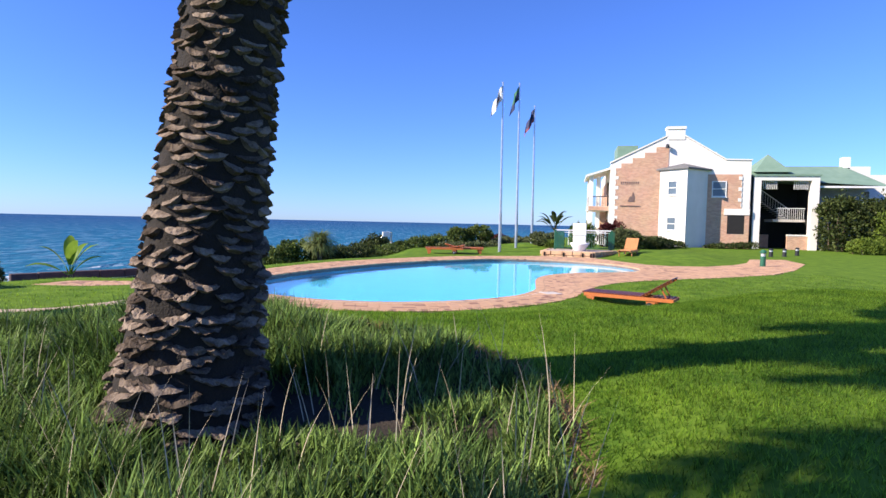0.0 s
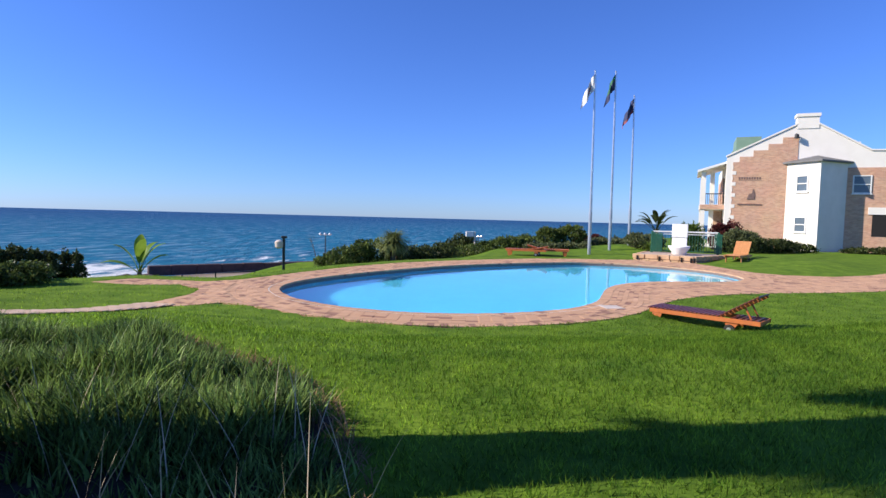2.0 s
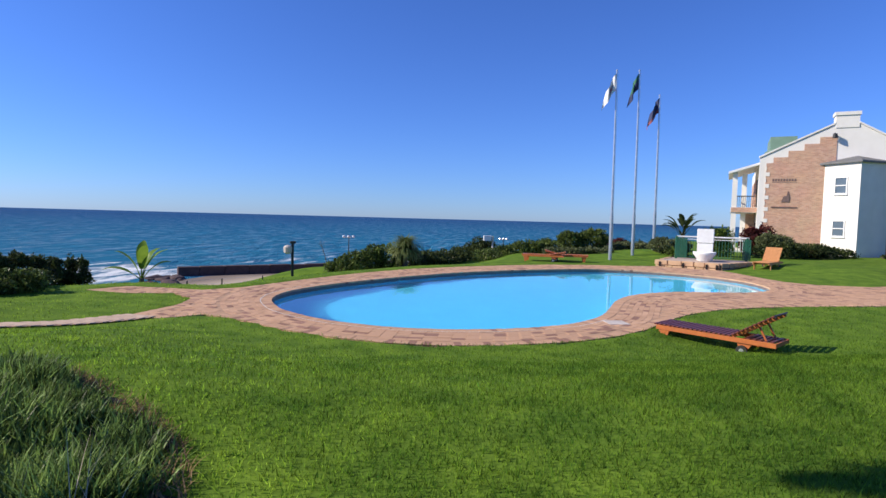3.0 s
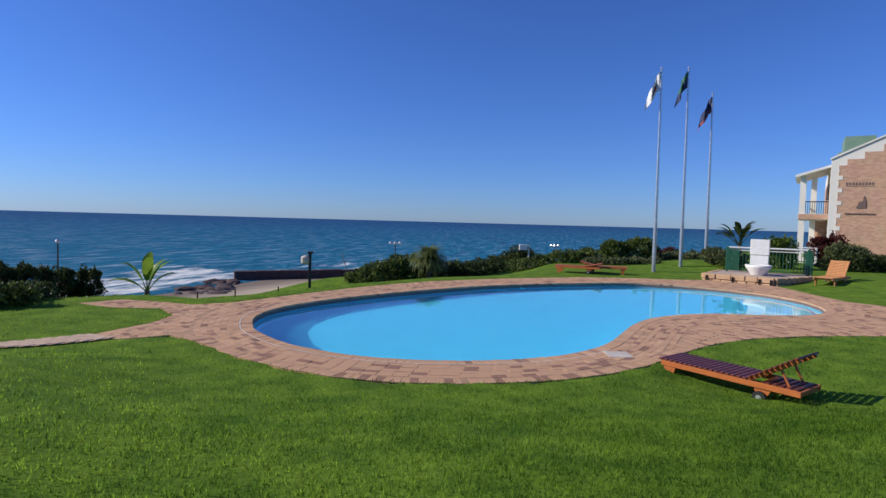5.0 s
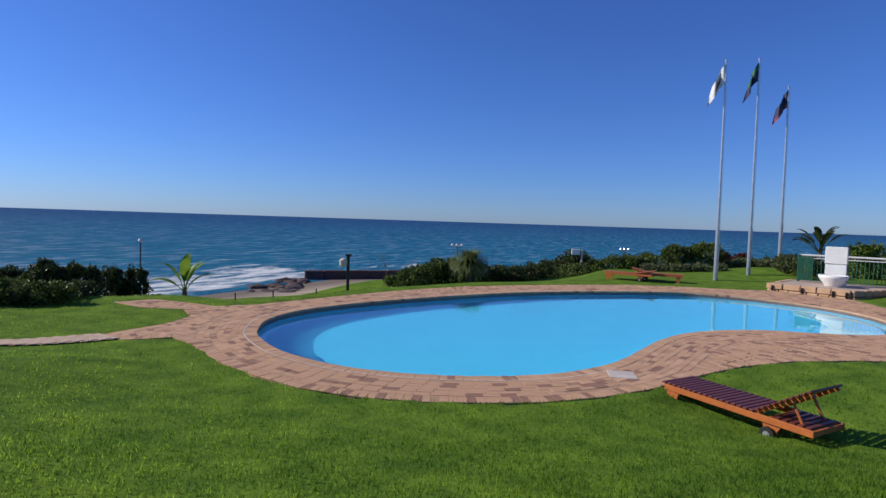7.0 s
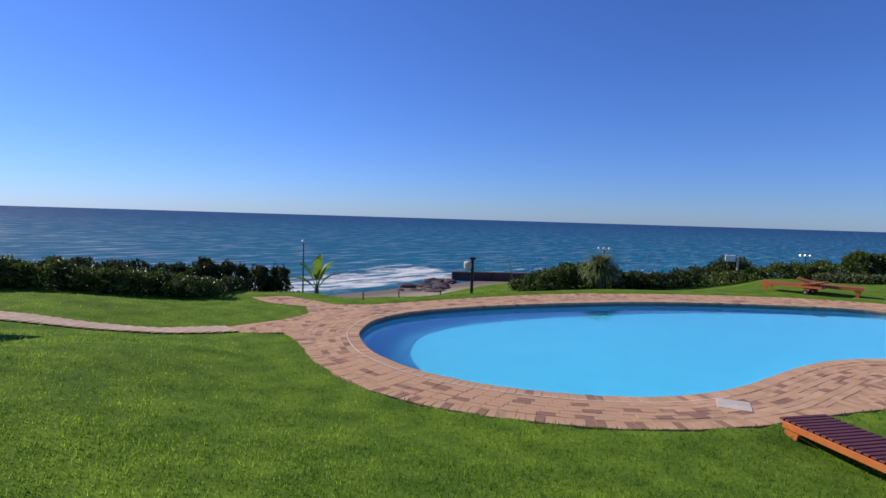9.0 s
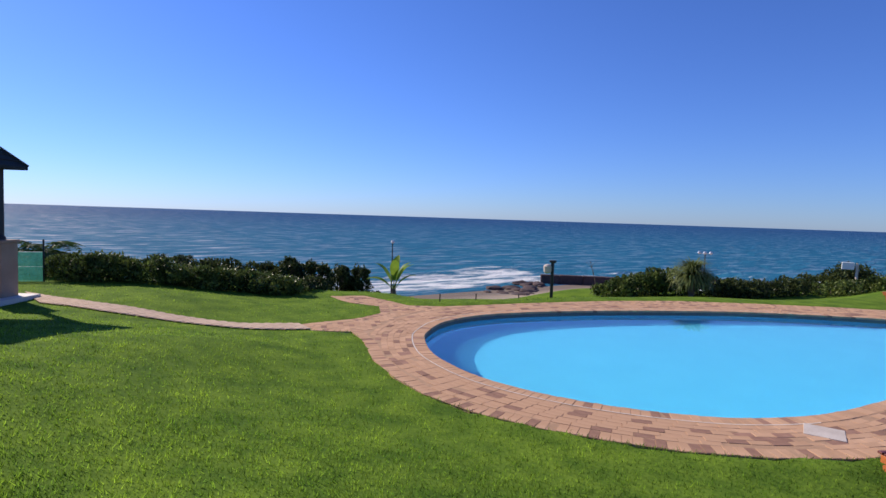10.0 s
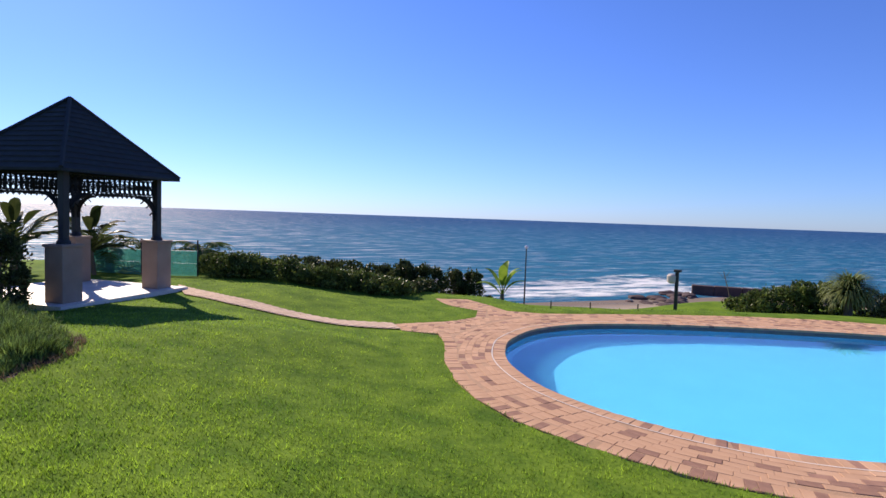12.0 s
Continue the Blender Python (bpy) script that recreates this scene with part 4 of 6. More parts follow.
railing("platform_railing", "green metal railing with pale tubular handrail on the platform", [(6.15, 30.5), (7.6, 30.35), (9.1, 30.1)], 0.27, 1.32,
        panels=(((6.2, 30.44), (6.65, 30.39)), ((8.9, 30.0), (9.25, 29.95))))
railing("terrace_railing", "pale metal railing on the terrace beside the hotel", [(9.6, 42.5), (12.2, 42.0), (14.0, 44.5)], 0.1, 1.1, M_WHITE, M_WHITE, 0.14)


# ---- flagpoles ----
def flag_mesh(bm, x, y, z, w, h, yaw, seed):
    """Cloth that droops from its pole in folds."""
    rnd = random.Random(seed)
    ph = rnd.uniform(0, 6)
    n, m = 12, 8
    g = []
    for i in range(n + 1):
        u = i / n
        for j in range(m + 1):
            v = j / m
            fold = 0.5 + 0.5 * math.cos(u * 5.5 + ph)
            out = w * (0.42 * u ** 0.8 + 0.10 * fold * u) * (0.80 + 0.35 * v)
            side = (0.13 * math.sin(u * 9 + v * 2 + ph) + 0.05 * math.sin(u * 17 + v * 3)) * min(1, 3 * u)
            drop = 0.80 * w * u ** 1.3 + h * v * (1 + 0.15 * u)
            a = radians(yaw)
            g.append(bm.verts.new((x + out * math.cos(a) - side * math.sin(a), y + out * math.sin(a) + side * math.cos(a), z - drop)))
    for i in range(n):
        for j in range(m):
            a = i * (m + 1) + j
            f = bm.faces.new((g[a], g[a + m + 1], g[a + m + 2], g[a + 1]))
            f.smooth = True


def flagpole(x, y, top, mats, yaw, seed, label):
    z = h1(x, y)
    t = thing("flagpole", label, "flagpole", x, y, z, 0, "row of flagpoles on the lawn")
    H = top - z
    bm = bmesh.new()
    tube(bm, [(0, 0, 0), (0, 0, 2.2)], 0.085, 10)
    tube(bm, [(0.05, 0.1, 0), (0.05, 0.1, 1.4)], 0.05, 8)
    to_object("pole_foot", bm, M_STEEL, t, "steel sleeve at the pole's foot")
    bm = bmesh.new()
    tube(bm, [(0, 0, 2.2), (-0.02, 0, H * 0.6), (-0.05, 0, H)], [0.06, 0.05, 0.03], 10)
    to_object("pole", bm, M_STEEL, t, "tapering pale steel pole")
    bm = bmesh.new()
    lathe(bm, [(0.01, -0.04), (0.05, 0), (0.05, 0.04), (0.01, 0.08)], 8, (-0.05, 0, H))
    to_object("finial", bm, M_STEEL, t, "small ball finial")
    bm = bmesh.new()
    tube(bm, [(0.09, 0, 1.2), (0.02, 0, H - 0.05)], 0.006, 4)
    to_object("halyard", bm, M_WHITE, t, "thin halyard")
    bm = bmesh.new()
    flag_mesh(bm, -0.05, 0, H - 0.12, 1.15, 0.85, yaw, seed)
    bm.faces.ensure_lookup_table()
    for i, f in enumerate(bm.faces):
        u, v = i // 8, i % 8
        f.material_index = (1 if (3 <= u <= 7 and 3 <= v <= 5) else 0) if len(mats) == 2 else (v // 3 if len(mats) > 2 else 0)
    to_object("flag", bm, mats, t, label.split(" flying ")[1])
    return t


flagpole(3.17, 31.2, 9.38, [M_FLAG_W, M_FLAG_R], 195, 1, "tall steel flagpole flying a drooping white flag with a red emblem")
flagpole(4.45, 34.0, 10.05, [M_FLAG_G, M_FLAG_B, M_FLAG_B], 205, 2, "tall steel flagpole flying a drooping green and dark blue flag")
flagpole(5.8, 36.5, 9.24, [M_FLAG_B, M_FLAG_B, M_FLAG_R], 200, 3, "shorter steel flagpole flying a drooping red-hemmed navy flag")


# ---- sun loungers ----
def lounger(x, y, rz, back_angle, wood, slats, label, group="", z=None, h=0.33):
    """Foot at the origin, head towards +x."""
    t = thing("sun_lounger", label, "sun lounger", x, y, h1(x, y) if z is None else z, rz, group)
    L, W, piv = 1.95, 0.62, 1.28
    for s in (-1, 1):
        bm = bmesh.new()
        box(bm, 0.04, L, s * W / 2 - 0.018 - 0.01 * s, s * W / 2 + 0.018 - 0.01 * s, h - 0.10, h - 0.025, 0.004)
        to_object("side_rail", bm, wood, t, "orange-brown side rail")
        bm = bmesh.new()
        prism(bm, [(0.16, 0), (0.24, 0), (0.29, h - 0.10), (0.11, h - 0.10)], s * W / 2 - 0.045, s * W / 2 - 0.015)
        to_object("leg", bm, wood, t, "tapered front leg")
        bm = bmesh.new()
        prism(bm, [(1.42, 0.07), (1.52, 0.07), (1.60, h - 0.10), (1.38, h - 0.10)], s * (W / 2 - 0.03) - 0.015, s * (W / 2 - 0.03) + 0.015)
        to_object("leg", bm, wood, t, "rear leg with wheel")
        bm = bmesh.new()
        tube(bm, [(1.47, s * (W / 2 + 0.005), 0.085), (1.47, s * (W / 2 + 0.045), 0.085)], 0.085, 18)
        w = to_object("wheel", bm, M_RUBBER, t, "black rubber tyre")
        bm = bmesh.new()
        tube(bm, [(1.47, s * (W / 2 + 0.03), 0.085), (1.47, s * (W / 2 + 0.05), 0.085)], 0.038, 14)
        tube(bm, [(1.47, s * (W / 2 + 0.03), 0.085), (1.47, s * (W / 2 + 0.058), 0.085)], 0.018, 8)
        to_object("hub", bm, M_STEEL, w, "pale wheel hub")
    for xx in (0.2, 1.45, 1.92):
        bm = bmesh.new()
        box(bm, xx - 0.02, xx + 0.02, -W / 2 + 0.03, W / 2 - 0.03, h - 0.095, h - 0.035)
        to_object("cross_rail", bm, wood, t, "cross rail")
    n = 17
    bm = bmesh.new()
    box(bm, 0, 0.058, -W / 2 - 0.01, W / 2 + 0.01, -0.012, 0.012, 0.004)
    first = None
    for k in range(n):
        if first is None:
            first = to_object("slat", bm, slats, t, "dark stained seat slat")
            ob = first
        else:
            ob = new("slat", first.data)
            ob.parent = t
            tagged(ob, "dark stained seat slat")
        ob.matrix_basis = pose(k * 0.0765, 0, h - 0.01)
    a = radians(back_angle)
    bm = bmesh.new()
    for s in (-1, 1):
        box(bm, 0, 0.72, s * 0.25 - 0.018, s * 0.25 + 0.018, -0.05, -0.013)
    back = to_object("backrest", bm, wood, t, "raised slatted backrest")
    back.matrix_basis = Matrix.Translation((piv, 0, h - 0.005)) @ Matrix.Rotation(-a, 4, "Y")
    for k in range(10):
        ob = new("back_slat", first.data)
        ob.parent = back
        ob.matrix_basis = pose(0.02 + k * 0.0735, 0, 0)
    px, pz = piv + 0.45 * math.cos(a), h + 0.45 * math.sin(a) - 0.03
    for s in (-1, 1):
        bm = bmesh.new()
        tube(bm, [(px, s * 0.21, pz), (1.8, s * 0.21, h - 0.06)], 0.016, 6)
        to_object("back_strut", bm, wood, t, "strut that props the backrest")
    bm = bmesh.new()
    for k in range(5):
        box(bm, 1.5 + k * 0.085, 1.555 + k * 0.085, -W / 2 + 0.04, W / 2 - 0.04, h - 0.034, h - 0.014)
    to_object("tail_slats", bm, slats, t, "dark slats under the raised backrest")
    return t


lounger(3.34, 12.78, -33, 33, M_TEAK, M_SLAT, "orange-brown wooden sun lounger, dark slats, backrest half raised, on lawn", "", -0.17, 0.30)
lounger(9.0, 27.6, 58, 52, M_PALETEAK, M_PALETEAK, "pale orange wooden sun lounger with upright backrest beside flower bed", "")
lounger(-0.9, 28.3, -4, 12, M_TEAK, M_TEAK, "reddish wooden sun lounger, nearly flat, on the pool lawn", "pair of far loungers")
lounger(2.1, 28.9, 184, 14, M_TEAK, M_TEAK, "reddish wooden sun lounger facing its neighbour on the lawn", "pair of far loungers")


# ---- posts, lamps and small things ----
def post_lamp():
    x, y = -8.75, 20.95
    z = h1(x, y)
    t = thing("garden_lamp", "dark timber post with a weathered white lamp box on its side", "garden lamp", x, y, z, 30)
    top = 0.78 - z
    bm = bmesh.new()
    box(bm, -0.05, 0.05, -0.05, 0.05, -0.05, top, 0.006)
    to_object("post", bm, M_IRON, t, "dark square post")
    bm = bmesh.new()
    lathe(bm, [(0.07, -0.15), (0.15, -0.10), (0.16, 0.10), (0.10, 0.16), (0.02, 0.18)], 12, (-0.17, 0, top - 0.24))
    to_object("lamp_box", bm, M_CONC, t, "weathered white lamp box")
    bm = bmesh.new()
    box(bm, -0.1, 0.12, -0.1, 0.1, top, top + 0.09, 0.02)
    to_object("cap", bm, M_IRON, t, "dark cap")


post_lamp()


def sign_post():
    x, y = -3.2, 33.0
    z = h1(x, y)
    t = thing("box_on_post", "small white box on a grey post beside the shrubs", "utility box", x, y, z, 20)
    bm = bmesh.new()
    tube(bm, [(0.1, 0, 0), (0.1, 0, 0.95 - z)], 0.05, 8)
    to_object("post", bm, M_CONC, t, "grey post")
    bm = bmesh.new()
    box(bm, -0.42, 0.0, -0.08, 0.1, 0.68 - z, 0.97 - z, 0.01)
    to_object("box", bm, M_WHITE, t, "white box")


sign_post()


def street_lamp(x, y, z0, z1, heads, label):
    t = thing("street_lamp", label, "street lamp", x, y, z0, 40)
    H = z1 - z0
    bm = bmesh.new()
    tube(bm, [(0, 0, 0), (0, 0, H)], [0.09, 0.055], 8)
    to_object("mast", bm, M_IRON, t, "dark slender mast")
    for s in ((0,) if heads == 1 else (-1, 0, 1)):
        bm = bmesh.new()
        w = 0.55 * s
        if s:
            tube(bm, [(0, 0, H - 0.1), (w, 0, H)], 0.03, 5)
        lathe(bm, [(0.06, -0.12), (0.2, 0.0), (0.14, 0.14), (0.03, 0.2)], 10, (w, 0, H))
        to_object("lamp_head", bm, M_STEEL, t, "pale lamp head")


street_lamp(-41.5, 34.4, -6.9, -0.35, 1, "slim dark street lamp by the beach below the lawn")
street_lamp(-24.4, 61.3, -7.0, -0.55, 3, "dark beach floodlight mast with a row of lamp heads")
street_lamp(-9.5, 82.0, -6.5, -0.9, 3, "far beach floodlight mast above the shrubs")


def bollard(x, y, h, label, m=M_GREEN):
    t = thing("bollard_light", label, "bollard light", x, y, h1(x, y), 0, "garden bollard lights")
    bm = bmesh.new()
    lathe(bm, [(0.13, 0), (0.13, 0.05), (0.11, 0.06), (0.11, h * 0.62)], 14)
    to_object("body", bm, m, t, "dark green cylindrical body")
    bm = bmesh.new()
    lathe(bm, [(0.09, h * 0.62), (0.09, h * 0.8)], 12)
    to_object("lens", bm, M_BLIND, t, "pale frosted lens")
    bm = bmesh.new()
    lathe(bm, [(0.13, h * 0.8), (0.13, h * 0.88), (0.06, h)], 14)
    to_object("cap", bm, m, t, "green cap")


bollard(13.85, 24.0, 0.76, "dark green bollard light beside the brick path")
bollard(19.2, 32.5, 0.5, "small dark bollard light near the entrance", M_IRON)
bollard(20.3, 33.0, 0.5, "small dark bollard light near the entrance", M_IRON)
bollard(22.0, 34.5, 0.5, "small dark bollard light near the entrance", M_IRON)


def fence(pts, h, label, net=()):
    t = thing("wire_fence", label, "fence")
    for i, (x, y) in enumerate(pts):
        z = h1(x, y)
        bm = bmesh.new()
        tube(bm, [(x, y, z - 0.05), (x, y, z + h)], 0.022, 6)
        to_object("post", bm, M_IRON, t, "thin dark fence post")
    for zz in (0.35, 0.7, 0.98):
        bm = bmesh.new()
        for a, b in zip(pts, pts[1:]):
            tube(bm, [(*a, h1(*a) + h * zz), (*b, h1(*b) + h * zz)], 0.004, 3)
        to_object("wire", bm, M_STEEL, t, "thin fence wire")
    return t


fence([(-15.2, 0.6), (-14.4, 2.6), (-13.7, 4.5), (-13.0, 6.1)], 1.1, "thin dark wire fence along the seaward lawn edge")
def shade_netting(pts, h):
    """Open weave of green strands tied along the fence."""
    t = thing("shade_netting", "green shade netting tied along the wire fence", "netting")
    P = resample(np.array(pts, float), 190)
    V, F = [], []

    def strip(a, b, c, d):
        k = len(V)
        V.extend([a, b, c, d])
        F.append((k, k + 1, k + 2, k + 3))
    Z = height(P[:, 0], P[:, 1])
    for i in range(len(P) - 1):
        (x0, y0), (x1, y1), z = P[i], P[i + 1], Z[i]
        mx, my = x0 + (x1 - x0) * 0.5, y0 + (y1 - y0) * 0.5
        strip((x0, y0, z), (mx, my, z), (mx, my, z + h), (x0, y0, z + h))
    for k in range(28):
        f = h * k / 28
        for i in range(0, len(P) - 1, 9):
            j = min(i + 9, len(P) - 1)
            strip((*P[i], Z[i] + f), (*P[j], Z[j] + f), (*P[j], Z[j] + f + h * 0.012), (*P[i], Z[i] + f + h * 0.012))
    np_object("net", V, F, M_NET, t, "green woven strands", kind="stuff")


shade_netting([(-14.42, 2.6), (-13.72, 4.5), (-13.02, 6.1)], 0.78)
fence([(-10.2, 17.0), (-9.95, 18.4), (-9.35, 19.9)], 0.5, "low thin wire fence on the seaward slope")


def valve_cover(x, y, rz):
    t = thing("access_cover", "pale square access cover set in the brick paving", "access cover", x, y, 0.0, rz)
    bm = bmesh.new()
    box(bm, -0.2, 0.2, -0.2, 0.2, -0.01, 0.008, 0.003)
    to_object("lid", bm, M_CONC, t, "pale concrete lid")


valve_cover(2.55, 13.0, 20)


def depth_marker(x, y, rz):
    t = thing("depth_marker", "small dark depth marking on the pool coping", "pool marking", x, y, 0.004, rz)
    bm = bmesh.new()
    for k, w in enumerate((0.05, 0.09, 0.09, 0.07)):
        box(bm, k * 0.13, k * 0.13 + w, -0.06, 0.06, 0.0, 0.006)
    to_object("mark", bm, M_IRON, t, "dark unreadable strokes")


depth_marker(5.9, 24.95, -35)


def sealant():
    k = np.arange(-70, 45)
    pts = POOL[k % len(POOL)]
    nrm = np.roll(POOL, -1, 0) - np.roll(POOL, 1, 0)
    nrm = np.stack([nrm[:, 1], -nrm[:, 0]], 1) / np.linalg.norm(nrm, axis=1)[:, None]
    nn = nrm[k % len(POOL)]
    a, b = pts + nn * 0.222, pts + nn * 0.240
    v = np.concatenate([np.column_stack([a, np.full(len(a), 0.006)]), np.column_stack([b, np.full(len(a), 0.006)])])
    i = np.arange(len(a) - 1)
    ob = np_object("joint_line", v, np.stack([i, i + len(a), i + len(a) + 1, i + 1], 1), M_SEAL)
    tagged(ob, "pale sealant line behind the pool coping", "joint", kind="structure")


sealant()


# ---- beach below ----
def sea_wall():
    t = thing("sea_wall", "dark stone breakwater wall running along the beach", "sea wall")
    rnd = random.Random(9)
    a, b = Vector((-53.6, 68.5, 0)), Vector((-33.0, 90.3, 0))
    ang = math.atan2(b.y - a.y, b.x - a.x)
    m = Matrix.Translation(a) @ Matrix.Rotation(ang, 4, "Z")
    L = (b - a).length
    x = 0
    while x < L:
        w = rnd.uniform(2.2, 3.6)
        bm = bmesh.new()
        box(bm, x, x + w - 0.03, -0.5 + rnd.uniform(-0.03, 0.03), 0.7, -8.2, -5.95 + rnd.uniform(-0.06, 0.06), 0.08, m)
        to_object("wall_block", bm, M_DARKSTONE, t, "dark weathered wall block")
        x += w


sea_wall()


def rock(x, y, z, s, seed, mat=None, name="rock", label="dark wet rock at the water's edge"):
    bm = bmesh.new()
    bmesh.ops.create_icosphere(bm, subdivisions=2, radius=1)
    for v in bm.verts:
        v.co = v.co * (1 + 0.35 * noise.noise(v.co * 1.7 + Vector((seed * 3.1, 0, 0))))
        v.co = Vector((v.co.x * s * 1.5, v.co.y * s, v.co.z * s * 0.5))
    ob = to_object(name, bm, mat or M_DARKSTONE)
    ob.matrix_basis = pose(x, y, z, 0, 0, seed * 37)
    return tagged(ob, label, "rock", "rocks at the water's edge")


rr = random.Random(3)
for k in range(26):
    f = rr.random()
    rock(-53 + f * 8 + rr.uniform(-3, 2), 67 - f * 14 + rr.uniform(-2, 2), SEA_Z + 0.1, rr.uniform(0.35, 1.0), k)
for k in range(24):
    f = rr.random()
    rock(-35 + f * 14, 88 + f * 6 + rr.uniform(-3, 3), -6.2, rr.uniform(0.5, 1.5), k + 40)
rock(-29.8, 72, -6.2, 1.3, 80, M_WHITE, "covered_boat", "pale rounded cover on the beach")


def beach_bench(x, y, z, rz):
    t = thing("beach_bench", "brown timber picnic bench on the sand below the lawn", "bench", x, y, z, rz, "beach benches")
    bm = bmesh.new()
    for k in range(4):
        box(bm, -1.1, 1.1, k * 0.2 - 0.4, k * 0.2 - 0.23, 0.72, 0.77)
    to_object("tabletop", bm, M_TEAK, t, "slatted brown top")
    for s in (-0.8, 0.8):
        bm = bmesh.new()
        box(bm, s - 0.1, s + 0.1, -0.35, 0.35, 0, 0.72)
        to_object("leg", bm, M_TEAK, t, "brown support")


for x, y in ((-24.5, 48), (-22.3, 49.5)):
    beach_bench(x, y, h1(x, y), 20)


# ---- plants ----
def leaves(rng, n, blobs, size, flat=0.35):
    """n small pointed leaves spread through lumpy clumps; blobs: (x, y, z, rx, ry, rz). Returns vertices and faces."""
    B = np.array(blobs, float)
    vol = (B[:, 3] * B[:, 4] * B[:, 5]) ** (2 / 3)
    pick = rng.choice(len(B), n, p=vol / vol.sum())
    b = B[pick]
    d = rng.normal(size=(n, 3))
    d /= np.linalg.norm(d, axis=1)[:, None]
    r = 1 - np.abs(rng.normal(0, 0.17, n))
    lump = 1 + 0.20 * np.sin(d[:, 0] * 7 + pick * 2.1) * np.sin(d[:, 1] * 6 + pick) + 0.15 * np.sin(d[:, 2] * 9 + pick * 1.3 + d[:, 0] * 11)
    c = b[:, :3] + d * b[:, 3:] * (r * lump)[:, None]
    up = d * 0.6 + rng.normal(0, 0.6, (n, 3)) + [0, 0, flat]
    up /= np.linalg.norm(up, axis=1)[:, None]
    side = np.cross(up, rng.normal(size=(n, 3)))
    side /= np.linalg.norm(side, axis=1)[:, None]
    s = size * rng.uniform(0.6, 1.5, n)[:, None]
    out = np.cross(side, up)
    v = np.stack([c - side * s * 0.28, c - out * s * 0.05 - up * s * 0.5, c + side * s * 0.28, c + up * s * 0.6 + out * s * 0.15], 1)
    return v.reshape(-1, 3), np.arange(4 * n).reshape(n, 4)


def shrub(name, label, x, y, blobs, n, size, mat, z=None, group="", stems=5, category="shrub", seed=1):
    z = h1(x, y) if z is None else z
    t = thing(name, label, category, x, y, z, 0, group)
    rng = np.random.default_rng(seed)
    v, f = leaves(rng, n, blobs, size)
    np_object("foliage", v, f, mat, t, kind="stuff")
    for k in range(stems):
        bm = bmesh.new()
        b = blobs[k % len(blobs)]
        e = Vector((b[0] + rng.uniform(-0.3, 0.3) * b[3], b[1] + rng.uniform(-0.3, 0.3) * b[4], b[2] + 0.5 * b[5]))
        s = Vector((b[0] * 0.6, b[1] * 0.6, -0.1))
        tube(bm, [s, s.lerp(e, 0.5) + Vector((rng.uniform(-0.1, 0.1), rng.uniform(-0.1, 0.1), 0)), e], [0.05, 0.035, 0.015], 5)
        to_object("stem", bm, M_WOODY, t, "woody stem")
    return t


def clumps(rng, pts, r, h, jitter=0.3):
    """Clumps along a line of (x, y, height) points."""
    P = resample(np.array(pts, float), max(2, int(np.linalg.norm(np.diff(np.array(pts)[:, :2], axis=0), axis=1).sum() / (r * 0.75))))
    out = []
    for x, y, hh in P:
        k = rng.uniform(1 - jitter, 1 + jitter * 0.6)
        cx, cy, rz = x + rng.uniform(-0.2, 0.2) * r, y + rng.uniform(-0.2, 0.2) * r, hh * 0.54 * rng.uniform(0.85, 1.12)
        out.append((cx, cy, hh * 0.42, r * k, r * k, rz))
        for m in range(5):
            a, e = rng.uniform(0, 2 * math.pi), rng.uniform(0.1, 1.3)
            q = r * rng.uniform(0.22, 0.42)
            out.append((cx + 0.85 * r * k * math.cos(a) * math.cos(e), cy + 0.85 * r * k * math.sin(a) * math.cos(e), hh * 0.42 + 0.88 * rz * math.sin(e), q, q, q * 0.8))
    return out


def hedge(label, pts, r, n, size, mat, seed, z=None, group=""):
    rng = np.random.default_rng(seed)
    x0, y0 = pts[0][0], pts[0][1]
    rel = [(x - x0, y - y0, h) for x, y, h in pts]
    b = clumps(rng, rel, r, 1)
    base = h1(x0, y0)
    b = [(bx, by, bz + h1(x0 + bx, y0 + by) - base, rx, ry, rz) for bx, by, bz, rx, ry, rz in b]
    return shrub("shrub", label, x0, y0, b, n, size, mat, base, group, 6, "shrub", seed)


# seaward shrubs: (points x, y, height)
hedge("dense dark green coastal hedge along the lawn edge", [(-13.0, 6.6, 0.72), (-12.4, 7.9, 0.72), (-11.6, 9.2, 0.6), (-10.8, 10.6, 0.5), (-10.2, 11.6, 0.42)], 0.62, 30000, 0.07, M_LEAF, 11)
hedge("dark rounded coastal shrub with reddish tips", [(-12.9, 14.6, 1.4), (-12.6, 15.1, 1.25)], 0.5, 9000, 0.075, M_LEAF_DK, 12)
hedge("dark rounded coastal shrub beside the path", [(-12.2, 12.6, 0.85), (-12.3, 13.5, 1.15)], 0.5, 9000, 0.075, M_LEAF_DK, 22)
hedge("brownish low shrub at the path's end", [(-12.2, 15.6, 0.42), (-12.0, 15.8, 0.3)], 0.3, 3000, 0.065, M_LEAF_DK, 13)
hedge("low dark ground cover at the path's end", [(-10.6, 12.1, 0.3), (-11.3, 12.9, 0.35)], 0.4, 4000, 0.06, M_LEAF_DK, 14)
hedge("dark coastal scrub on the slope behind the hedge", [(-14.3, 9.5, 0.55), (-13.6, 11.0, 0.55), (-13.2, 12.4, 0.5)], 0.7, 9000, 0.085, M_LEAF_DK, 37)
hedge("dense green shrub bank beside the spiky plant", [(-7.6, 23.0, 0.55), (-6.9, 23.9, 0.95), (-6.3, 24.9, 1.0)], 0.7, 12000, 0.09, M_LEAF, 15)
